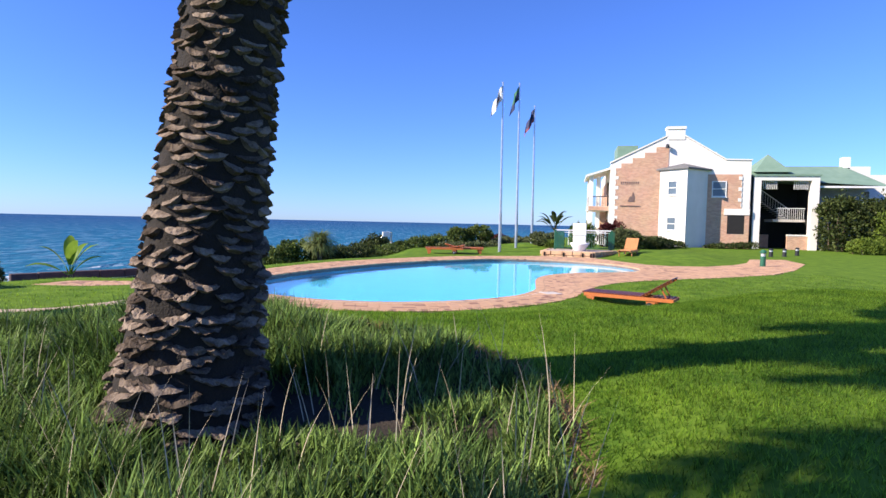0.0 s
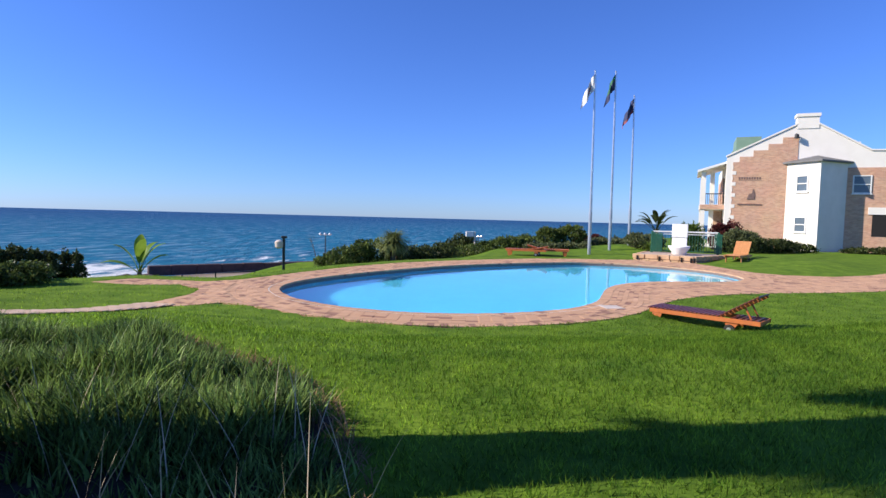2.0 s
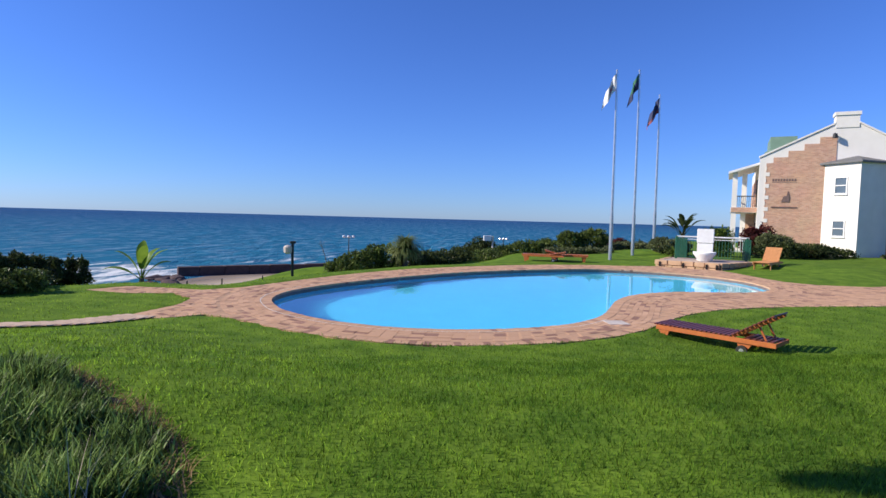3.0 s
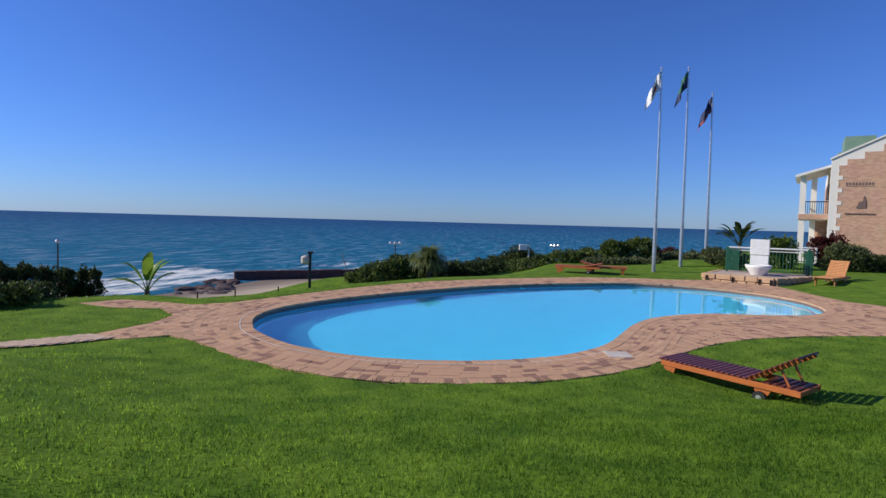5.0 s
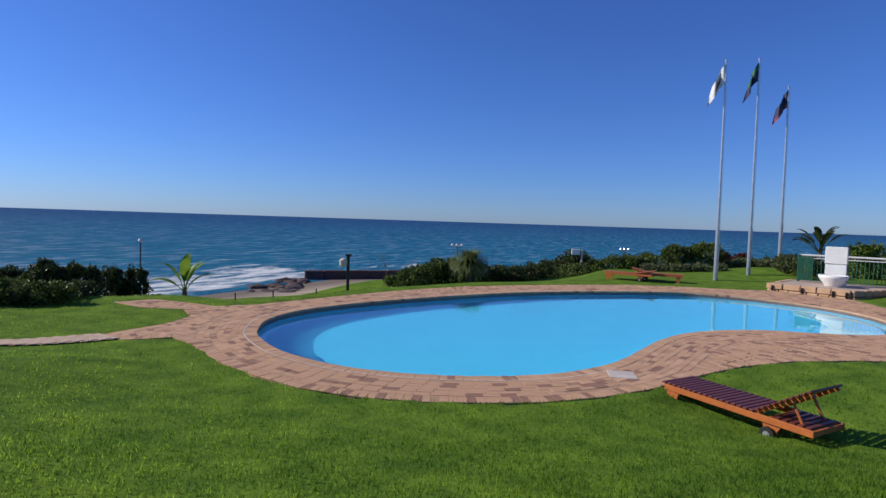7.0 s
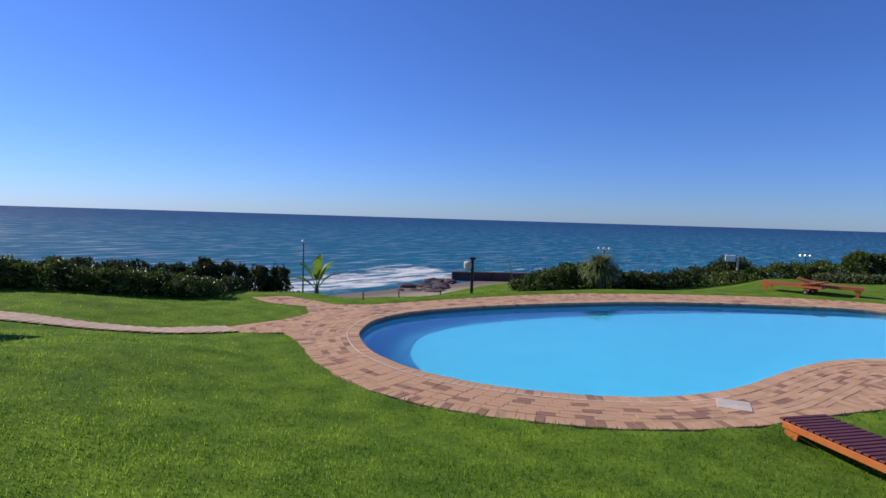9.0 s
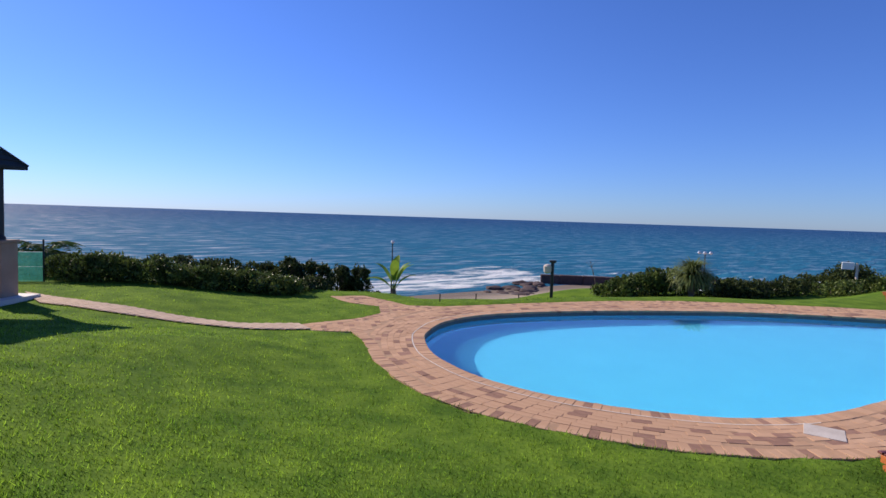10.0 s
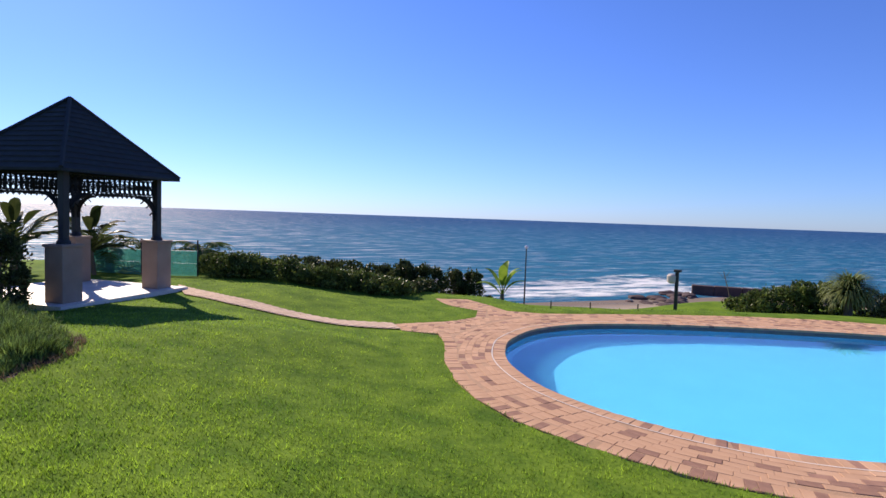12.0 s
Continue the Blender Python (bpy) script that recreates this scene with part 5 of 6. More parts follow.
hedge("dark green shrub bank behind the pool", [(-5.7, 26.3, 0.75), (-5.3, 27.2, 0.55), (-4.7, 28.6, 0.5), (-4.3, 30.0, 0.5)], 0.75, 12000, 0.09, M_LEAF_DK, 16)
hedge("olive shrub bank along the far lawn edge", [(-3.4, 31.5, 0.38), (-2.6, 33.5, 0.5), (-1.2, 34.8, 0.6), (0.0, 36.4, 0.65)], 0.9, 13000, 0.10, M_LEAF, 17)
hedge("dark scrub on the slope behind the white box", [(-6.0, 35.0, 0.8), (-4.0, 38.0, 1.0)], 1.1, 9000, 0.11, M_LEAF_DK, 27)
hedge("large rounded green shrub behind the flagpoles", [(0.9, 37.4, 1.3), (1.8, 37.8, 1.45), (2.6, 38.2, 1.35)], 0.9, 16000, 0.10, M_LEAF, 18)
hedge("low pale succulent ground cover below the large shrub", [(0.0, 34.6, 0.3), (1.6, 35.2, 0.35), (3.2, 36.0, 0.3)], 0.5, 4000, 0.10, M_LEAF_GR, 19)
hedge("low mixed shrubs behind the flagpoles", [(3.8, 39.5, 0.4), (5.2, 40.2, 0.5), (7.0, 40.5, 0.5)], 0.7, 6000, 0.11, M_LEAF_GR, 20)
hedge("low copper-leaved shrub behind the flagpoles", [(3.2, 41.5, 0.8), (4.2, 42.0, 0.8)], 0.6, 3500, 0.12, M_LEAF_RED, 21)
hedge("bright green shrubs below the terrace", [(6.2, 35.5, 0.9), (7.2, 36.0, 0.8)], 0.7, 7000, 0.11, M_LEAF_GR, 23)
hedge("rounded shrub with yellow-green crown behind the railing", [(9.2, 37.8, 1.75), (9.9, 38.2, 1.7)], 0.7, 8000, 0.10, M_LEAF_YL, 24)
hedge("copper-red leaved shrub against the hotel wall", [(12.6, 42.6, 1.9), (13.3, 42.9, 2.0)], 0.8, 9000, 0.12, M_LEAF_RED, 25)
hedge("grey-green rounded shrub in the hotel flower bed", [(13.3, 41.4, 1.45), (14.0, 41.5, 1.3)], 0.75, 9000, 0.11, M_LEAF_GR, 26)
hedge("dark low shrubs in the hotel flower bed", [(12.0, 38.6, 0.7), (13.6, 39.3, 0.9), (15.4, 40.6, 0.9), (16.8, 42.0, 0.6), (18.0, 43.0, 0.5)], 0.7, 12000, 0.11, M_LEAF_DK, 28)
hedge("low mixed planting under the brick wall", [(20.8, 43.6, 0.3), (22.5, 43.6, 0.5), (24.0, 43.2, 0.6)], 0.5, 5000, 0.10, M_LEAF_DK, 29)
hedge("tall mixed dark trees behind the entrance", [(30.5, 43.0, 4.4), (32.5, 42.6, 4.6), (34.5, 42.0, 4.3), (37, 41.5, 4.6), (40, 41.0, 4.6)], 1.9, 34000, 0.2, M_LEAF_DK, 30)
hedge("tall yellow-green shrubs in front of the trees", [(33.0, 40.3, 3.4), (35.0, 39.8, 3.7), (37.5, 39.5, 3.6), (40.5, 39.0, 3.6)], 1.2, 20000, 0.16, M_LEAF_YL, 31)
hedge("clipped rounded green bush on the lawn", [(29.0, 38.5, 0.95), (30.6, 38.3, 1.0)], 1.15, 12000, 0.09, M_LEAF_YL, 32)
hedge("dark shrubs at the foot of the porch", [(31.5, 37.6, 0.7), (34.0, 36.8, 0.8)], 0.9, 7000, 0.11, M_LEAF_DK, 33)
hedge("low green shrubs behind the fence", [(-16.0, 2.6, 0.7), (-15.3, 4.6, 0.65), (-14.4, 6.2, 0.6)], 0.55, 9000, 0.09, M_LEAF, 34)


def frond_arrays(rng, root, yaw, length, rise, droop, pairs, leaflet, width, stiff=0.5):
    """Verts and faces of leaflets along an arching rib, and the rib's points."""
    t = np.linspace(0, 1, pairs)
    a = radians(yaw)
    out = length * (t - 0.15 * t * t)
    z = rise * t * length - droop * length * t ** 2.2
    rib = np.stack([root[0] + out * math.cos(a), root[1] + out * math.sin(a), root[2] + z], 1)
    tan = np.gradient(rib, axis=0)
    tan /= np.linalg.norm(tan, axis=1)[:, None]
    side = np.cross(tan, [0, 0, 1])
    side /= np.linalg.norm(side, axis=1)[:, None] + 1e-9
    V, F = [], []
    for s in (-1, 1):
        ln = leaflet * np.sin(np.pi * np.clip(t * 0.92 + 0.08, 0, 1)) ** 0.6 * rng.uniform(0.85, 1.1, pairs)
        tip = rib + (side * s * 0.85 + tan * stiff + np.array([0, 0, -0.25]) + rng.normal(0, 0.05, (pairs, 3))) * ln[:, None]
        w = tan * width
        v = np.stack([rib - w, rib + w, (rib + tip) / 2 + w + [0, 0, 0.03], tip, (rib + tip) / 2 - w + [0, 0, 0.03]], 1)
        base = len(V) * 0
        V.append(v[2:].reshape(-1, 3))
    V = np.concatenate(V)
    F = np.arange(len(V)).reshape(-1, 5)
    return V, F, rib


def palm_crown(t, rng, root, count, length, pairs, leaflet, width, mat, rise=(0.2, 1.1), label="arching palm frond", young=None):
    for k in range(count):
        up, yaw, size = rng.uniform(*rise), k * 137.5 + rng.uniform(-8, 8), rng.uniform(0.85, 1.1)
        if young and young[0] < yaw % 360 < young[1]:
            up, size = up + 0.7, size * 0.55
        V, F, rib = frond_arrays(rng, root, yaw, length * size, up, 0.35 + 0.35 * up + rng.uniform(0, 0.25), pairs, leaflet, width)
        ob = np_object("frond", V, F, mat, t, label)
        bm = bmesh.new()
        step = max(1, len(rib) // 8)
        pts = [tuple(p) for p in rib[::step]]
        tube(bm, pts, list(np.linspace(0.03, 0.006, len(pts))), 4)
        to_object("rib", bm, M_LEAF_GR, ob)


def date_palm():
    """Thick trunk of old leaf bases; its crown stands above the view and throws the long shade on the lawn."""
    x, y = -1.38, 2.97
    z = h1(x, y) - 0.05
    t = thing("palm_tree", "date palm with thick rough trunk, growing in long grass", "palm tree", x, y, z)
    rng = np.random.default_rng(5)
    H = 3.95
    zz = np.linspace(0, H, 14)
    lean = lambda h: (0.11 * h, 0.004 * h * h * h)
    rad = lambda h: 0.252 + 0.17 * math.exp(-h / 0.55) + 0.012 * math.sin(h * 2)
    bm = bmesh.new()
    # the core's colour paints the crevice shade behind the leaf bases
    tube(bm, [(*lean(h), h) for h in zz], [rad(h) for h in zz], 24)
    to_object("trunk", bm, M_TRUNK_IN, t, "fibrous trunk core, near black as shade between leaf bases", smooth=True)
    # old leaf bases in spirals
    V, F = [], []
    k, h = 0, 0.02
    while h < H - 0.05:
        r = rad(h)
        n = 11
        ragged = 1 - sstep(0.5, 1.3, h)
        for i in range(n):
            a = 2 * math.pi * (i + 0.5 * (k % 2) + 0.07 * k) / n + rng.uniform(-0.10, 0.10)
            w = r * math.pi / n * rng.uniform(0.6, 1.1)
            up, dn = rng.uniform(0.008, 0.024), rng.uniform(0.014, 0.032)
            o = rng.uniform(0.012, 0.042) * (1 + 0.5 * ragged)
            cx, cy = lean(h)
            jz = h + rng.uniform(-0.018, 0.018) * (1 + 1.4 * ragged)
            if rng.uniform() < 0.06:
                continue
            tilt = rng.uniform(-0.022, 0.022)
            b = len(V)
            cols = 8
            for c in range(cols + 1):
                u = c / cols * 2 - 1
                lens = math.sqrt(max(0.0, 1 - u * u))
                for rr, dz in ((0.004, up * lens), (o * (0.35 + 0.65 * lens) * 0.75, 0.25 * up * lens), (o * (0.3 + 0.7 * lens) + 0.004, -dn * lens * 0.55), (-0.01, -dn * lens - 0.006)):
                    ang = a + u * w / r
                    rq = r + rr + rng.uniform(-0.005, 0.005) * (1 + ragged)
                    V.append((cx + rq * math.cos(ang), cy + rq * math.sin(ang), jz + dz + tilt * u + 0.016 * u * u + rng.uniform(-0.003, 0.003) * (1 + 2 * ragged)))
            for c in range(cols):
                for q in range(3):
                    p = b + c * 4 + q
                    F.append((p, p + 4, p + 5, p + 1))
        h += 0.050
        k += 1
    me = bpy.data.meshes.new("leaf_bases")
    me.from_pydata(V, [], [tuple(dict.fromkeys(f)) for f in F])
    me.materials.append(M_TRUNK)
    ob = new("leaf_base", me)
    ob.parent = t
    tagged(ob, "overlapping rough brown leaf bases", kind="stuff")
    root = (*lean(H), H)
    palm_crown(t, rng, root, 48, 3.4, 66, 0.50, 0.034, M_FROND, (0.75, 1.5), young=(50, 175))


def second_palm():
    """Stands beyond the bed, beside the walk, and shades the lawn."""
    x, y, H = -3.6, 0.08, 5.2
    t = thing("palm_tree", "date palm with leafy crown at the back of the bed", "palm tree", x, y, h1(x, y) - 0.05)
    bm = bmesh.new()
    tube(bm, [(0, 0, 0), (0.05, 0, 2.5), (0.15, 0.05, H)], [0.36, 0.26, 0.24], 18)
    to_object("trunk", bm, M_TRUNK, t, "rough brown palm trunk")
    palm_crown(t, np.random.default_rng(15), (0.15, 0.05, H), 28, 3.0, 52, 0.46, 0.030, M_FROND, (0.1, 1.2))


second_palm()


date_palm()


def broad_leaf(bm, root, yaw, stalk, length, width, tilt, rnd):
    """A paddle leaf on a stalk, with a folded midrib and torn wavy margin."""
    a = radians(yaw)
    pts = []
    for i in range(9):
        f = i / 8
        ang = radians(tilt) - f * f * radians(48)
        if i == 0:
            p = Vector((root[0] + stalk * math.cos(radians(tilt + 8)) * math.cos(a), root[1] + stalk * math.cos(radians(tilt + 8)) * math.sin(a), root[2] + stalk * math.sin(radians(tilt + 8))))
            first = p.copy()
        else:
            d = Vector((math.cos(ang) * math.cos(a), math.cos(ang) * math.sin(a), math.sin(ang)))
            p = pts[-1] + d * length / 8
        pts.append(p)
    side = Vector((-math.sin(a), math.cos(a), 0))
    rows = []
    for i, p in enumerate(pts):
        f = i / 8
        w = width * math.sin(math.pi * min(0.98, 0.06 + f * 0.94)) ** 0.7 * 0.5
        lift = Vector((0, 0, 0.35 * w))
        rows.append([bm.verts.new(p - side * w + lift + Vector((0, 0, rnd.uniform(-0.01, 0.01)))), bm.verts.new(p), bm.verts.new(p + side * w + lift + Vector((0, 0, rnd.uniform(-0.01, 0.01))))])
    for r, s in zip(rows, rows[1:]):
        bm.faces.new((r[0], r[1], s[1], s[0]))
        bm.faces.new((r[1], r[2], s[2], s[1]))
    tube(bm, [root, first], [0.022, 0.012], 5)


def banana_plant(name, label, x, y, specs, trunk_h, z=None, mat=None, category="plant"):
    z = h1(x, y) if z is None else z
    t = thing(name, label, category, x, y, z)
    rnd = random.Random(7)
    for yaw, stalk, length, width, tilt in specs:
        bm = bmesh.new()
        broad_leaf(bm, (0, 0, trunk_h), yaw, stalk, length, width, tilt, rnd)
        to_object("leaf", bm, mat or M_BANANA, t, "broad green paddle leaf", smooth=True)
    bm = bmesh.new()
    tube(bm, [(0, 0, -0.05), (0, 0, trunk_h + 0.05)], [0.09, 0.06], 10)
    to_object("stem", bm, M_WOODY, t, "short brown stem")
    return t


banana_plant("banana_plant", "young banana-like plant with bright upright paddle leaves at lawn edge", -10.2, 15.15,
             [(30, 0.3, 0.85, 0.3, 64), (215, 0.3, 0.82, 0.28, 62), (120, 0.35, 0.85, 0.3, 86), (212, 0.22, 0.85, 0.26, 30), (35, 0.25, 0.7, 0.28, 46), (330, 0.3, 0.82, 0.3, 82), (70, 0.3, 0.8, 0.28, 70)], 0.25, -0.34)


def feathery(name, label, x, y, z, trunk_h, count, length, pairs, leaflet, width, mat, seed, rise=(0.3, 1.4), category="palm"):
    t = thing(name, label, category, x, y, z)
    rng = np.random.default_rng(seed)
    bm = bmesh.new()
    tube(bm, [(0, 0, -0.1), (0.03, 0, trunk_h / 2), (0, 0, trunk_h + 0.05)], [0.10, 0.08, 0.07], 8)
    to_object("trunk", bm, M_WOODY, t, "slim palm trunk")
    palm_crown(t, rng, (0, 0, trunk_h), count, length, pairs, leaflet, width, mat, rise)
    return t


feathery("small_palm", "low spreading palm behind the wire fence", -15.2, 6.2, h1(-15.2, 6.2) + 0.1, 0.4, 14, 1.5, 22, 0.4, 0.022, M_FROND, 45, (0.1, 1.0))
feathery("small_palm", "low spreading palm behind the gazebo", -15.0, 3.4, h1(-15.0, 3.4) + 0.1, 0.5, 14, 1.7, 22, 0.42, 0.022, M_FROND, 46, (0.2, 1.2))
hedge("dark shrubs beside the gazebo pedestal", [(-7.1, 2.95, 1.6), (-7.4, 2.4, 1.9), (-8.3, 1.4, 1.9)], 0.42, 22000, 0.075, M_LEAF_DK, 35)
hedge("low dark shrubs in the corner of the bed", [(-6.6, 3.0, 0.45), (-7.4, 2.4, 0.6)], 0.45, 5000, 0.07, M_LEAF_DK, 36)


def strelitzia(x, y, z, H, seed, label, torn=0):
    """Paddle leaves on stalks; the torn ones are combs of narrow strips along the midrib."""
    t = thing("strelitzia", label, "plant", x, y, z)
    rnd, rng = random.Random(seed), np.random.default_rng(seed)
    for k in range(15 - torn // 2):
        bm = bmesh.new()
        broad_leaf(bm, (rnd.uniform(-0.1, 0.1), rnd.uniform(-0.1, 0.1), H * 0.45), k * 137.5, H * 0.22, H * 0.36, H * 0.12, rnd.uniform(20, 80), rnd)
        to_object("leaf", bm, M_LEAF_DK, t, "dark paddle leaf")
    for k in range(torn):
        up = rnd.uniform(0.5, 1.7)
        V, F, rib = frond_arrays(rng, (0, 0, H * 0.35), k * 137.5 + 40, H * rnd.uniform(0.42, 0.60), up, 0.35 + 0.3 * up, 22, H * 0.13, 0.028, 0.9)
        ob = np_object("torn_leaf", V, F, M_LEAF_DK, t, "dark leaf torn into narrow strips")
        bm = bmesh.new()
        pts = [tuple(q) for q in rib[::3]]
        tube(bm, pts, list(np.linspace(0.026, 0.008, len(pts))), 4)
        to_object("midrib", bm, M_LEAF_GR, ob)
    bm = bmesh.new()
    for k in range(3):
        tube(bm, [(rnd.uniform(-0.15, 0.15), rnd.uniform(-0.15, 0.15), -0.05), (rnd.uniform(-0.08, 0.08), 0, H * 0.5)], [0.07, 0.05], 6)
    to_object("stems", bm, M_WOODY, t, "clustered stems")


strelitzia(-13.4, 3.2, 0.15, 2.3, 6, "wild banana clump with torn dark leaves behind the gazebo", 12)
strelitzia(-13.8, 1.3, 0.15, 2.5, 7, "wild banana clump with torn dark leaves behind the gazebo", 12)
strelitzia(-10.4, 0.0, 0.25, 2.9, 8, "tall wild banana clump beside the gazebo", 10)
strelitzia(7.6, 38.0, 0.0, 2.75, 5, "wild banana clump with dark paddle leaves behind the railing")


def aloe(x, y, R, n, label, trunk=0.6, seed=2, mat=None):
    t = thing("spiky_plant", label, "plant", x, y, h1(x, y))
    rng = np.random.default_rng(seed)
    V, F = [], []
    for k in range(n):
        a = rng.uniform(0, 2 * math.pi)
        el = rng.uniform(-0.2, 1.35)
        L = R * rng.uniform(0.8, 1.1)
        h0 = trunk * rng.uniform(0.75, 1.0)
        s = np.array([-math.sin(a), math.cos(a), 0]) * 0.035
        pts = []
        for i in range(6):
            f = i / 5
            e = el - 1.3 * f * f
            p = np.array([0, 0, h0]) if i == 0 else pts[-1] + np.array([math.cos(a) * math.cos(e), math.sin(a) * math.cos(e), math.sin(e)]) * L / 5
            pts.append(p)
        b = len(V)
        for i, p in enumerate(pts):
            w = s * (1 - i / 5.3)
            V += [p - w, p + w]
        F += [(b + 2 * i, b + 2 * i + 1, b + 2 * i + 3, b + 2 * i + 2) for i in range(5)]
    np_object("leaves", V, F, mat or M_LEAF_GR, t, "arching strap leaves", kind="stuff")
    bm = bmesh.new()
    tube(bm, [(0, 0, -0.05), (0, 0, trunk)], [0.12, 0.09], 8)
    to_object("stem", bm, M_WOODY, t)


aloe(-5.45, 24.5, 0.95, 900, "rounded tree aloe with dense drooping strap leaves", 0.85, 3, M_LEAF_PALE)
aloe(-8.1, 21.6, 0.35, 40, "small spiky aloe at the foot of the lamp post", 0.05, 4)
aloe(0.2, 35.6, 0.6, 60, "pale spiky aloe beside the far loungers", 0.15, 5)
aloe(4.6, 41.0, 0.8, 60, "pale agave with long strap leaves below the flagpoles", 0.1, 6)
aloe(6.6, 34.0, 0.9, 140, "yellow-green tufted strap-leaved plant beside the platform", 0.1, 7, M_LEAF_YL)
aloe(15.8, 40.2, 0.9, 160, "dark spiky strap-leaved plant beside the hotel", 0.1, 8, M_LEAF_DK)


def dead_twig(x, y, h, lean, seed):
    t = thing("bare_twig", "thin bare leaning branch at the edge of the slope", "branch", x, y, h1(x, y))
    rnd = random.Random(seed)
    bm = bmesh.new()
    tip = Vector((lean[0], lean[1], h))
    tube(bm, [(0, 0, -0.05), tip * 0.5 + Vector((0.03, 0, 0)), tip], [0.022, 0.015, 0.006], 5)
    for k in range(9):
        f = rnd.uniform(0.45, 0.98)
        p = tip * f
        tube(bm, [p, p + Vector((rnd.uniform(-0.2, 0.2), rnd.uniform(-0.2, 0.2), rnd.uniform(0.05, 0.28)))], [0.007, 0.003], 3)
    to_object("branch", bm, M_WOODY, t, "bare branching twig")


dead_twig(-8.2, 22.9, 1.3, (-0.35, -0.1), 3)


# ---- long grass bed ----
def strands(rng, x, y, z, L, w, bend, segs):
    """Curved tapering blades rooted at x, y, z."""
    n = len(x)
    a = rng.uniform(0, 2 * math.pi, n)
    lean = rng.uniform(0.05, 0.45, n)
    f = np.linspace(0, 1, segs + 1)
    out = (lean[:, None] * f + bend[:, None] * f ** 2) * L[:, None]
    up = L[:, None] * (f - 0.28 * bend[:, None] * f ** 2 * 1.4)
    px, py, pz = x[:, None] + out * np.cos(a)[:, None], y[:, None] + out * np.sin(a)[:, None], z[:, None] + up
    ww = w[:, None] * (1 - f ** 2 * 0.97) / 2
    fa = a + math.pi / 2 + rng.uniform(-0.7, 0.7, n)
    dx, dy = np.cos(fa)[:, None] * ww, np.sin(fa)[:, None] * ww
    A = np.stack([px - dx, py - dy, pz], 2)
    B = np.stack([px + dx, py + dy, pz], 2)
    V = np.stack([A, B], 2).reshape(n, -1, 3)
    k = V.shape[1]
    base = (np.arange(n) * k)[:, None, None]
    q = np.array([[2 * i, 2 * i + 1, 2 * i + 3, 2 * i + 2] for i in range(segs)])[None]
    return V.reshape(-1, 3), (base + q).reshape(-1, 4)


def long_grass():
    rng = np.random.default_rng(8)
    n_t = 2400
    tx, ty = rng.uniform(-8.2, 0.9, n_t * 3), rng.uniform(-1.9, 5.5, n_t * 3)
    ok = inside(BED, tx, ty) & (edge_distance(BED, tx, ty) > np.where(tx > -0.2, 0.16, 0.20)) & (np.hypot(tx + 1.2, ty - 3.05) > 0.42) & (np.hypot(tx, ty) > 0.7)
    ok &= rng.uniform(size=len(tx)) > 0.8 * np.exp(-((tx + 0.5) ** 2 / 0.5 + (ty - 2.95) ** 2 / 0.12))
    tx, ty = tx[ok], ty[ok]
    per = np.where(np.hypot(tx + 0.3, ty - 1.5) < 5.5, 36, 34)
    x, y = np.repeat(tx, per), np.repeat(ty, per)
    lv = np.repeat(rng.uniform(0.75, 1.15, len(tx)), per)
    x, y = x + rng.normal(0, 0.05, len(x)), y + rng.normal(0, 0.05, len(x))
    z = height(x, y)
    low = 1 - 0.62 * np.exp(-((x + 0.55) ** 2 / 0.9 + (y - 2.95) ** 2 / 0.22))
    low *= 0.90 + 0.34 * np.sin(x * 4.1 + 1.5 * np.sin(y * 2.3)) * np.sin(y * 5.2 + x)
    low *= 1 + 0.5 * sstep(-3.6, -4.8, x)
    rim = 0.6 + 0.4 * sstep(0.05, 0.7, edge_distance(BED, x, y))
    L = 0.27 * lv * rng.uniform(0.6, 1.1, len(x)) * low * rim
    V, F = strands(rng, x, y, z - 0.01, L, rng.uniform(0.008, 0.017, len(x)), rng.uniform(0.0, 0.55, len(x)), 4)
    ob = np_object("long_grass", V, F, M_TUFT, kind="stuff")
    tagged(ob, "long arching green grass filling the planted bed round the palm", "grass")
    m = 5200
    x, y = rng.uniform(-2.6, 0.9, m * 6), rng.uniform(2.2, 5.5, m * 6)
    d = edge_distance(BED, x, y)
    ok = inside(BED, x, y) & (d < 0.20) & (rng.uniform(size=len(x)) < 0.6 + 0.4 * np.sin(x * 9) * np.sin(y * 8))
    x, y = x[ok][:m], y[ok][:m]
    V, F = strands(rng, x, y, height(x, y) - 0.01, rng.uniform(0.04, 0.11, len(x)), rng.uniform(0.005, 0.010, len(x)), rng.uniform(0.2, 0.9, len(x)), 3)
    ob = np_object("dry_thatch", V, F, M_THATCH, kind="stuff")
    tagged(ob, "short brown dead grass hanging over the lawn's cut edge", "dry grass")
    m = 300
    x, y = rng.uniform(-3.5, 0.8, m * 3), rng.uniform(0.9, 3.7, m * 3)
    ok = inside(BED, x, y) & (np.hypot(x + 1.2, y - 3.05) > 0.5)
    x, y = x[ok][:m], y[ok][:m]
    V, F = strands(rng, x, y, height(x, y), rng.uniform(0.34, 0.58, len(x)), np.full(len(x), 0.005), rng.uniform(0.0, 0.25, len(x)), 4)
    ob = np_object("dry_stalks", V, F, M_STALK, kind="stuff")
    tagged(ob, "thin dry flower stalks among the long grass", "dry stalks")


long_grass()


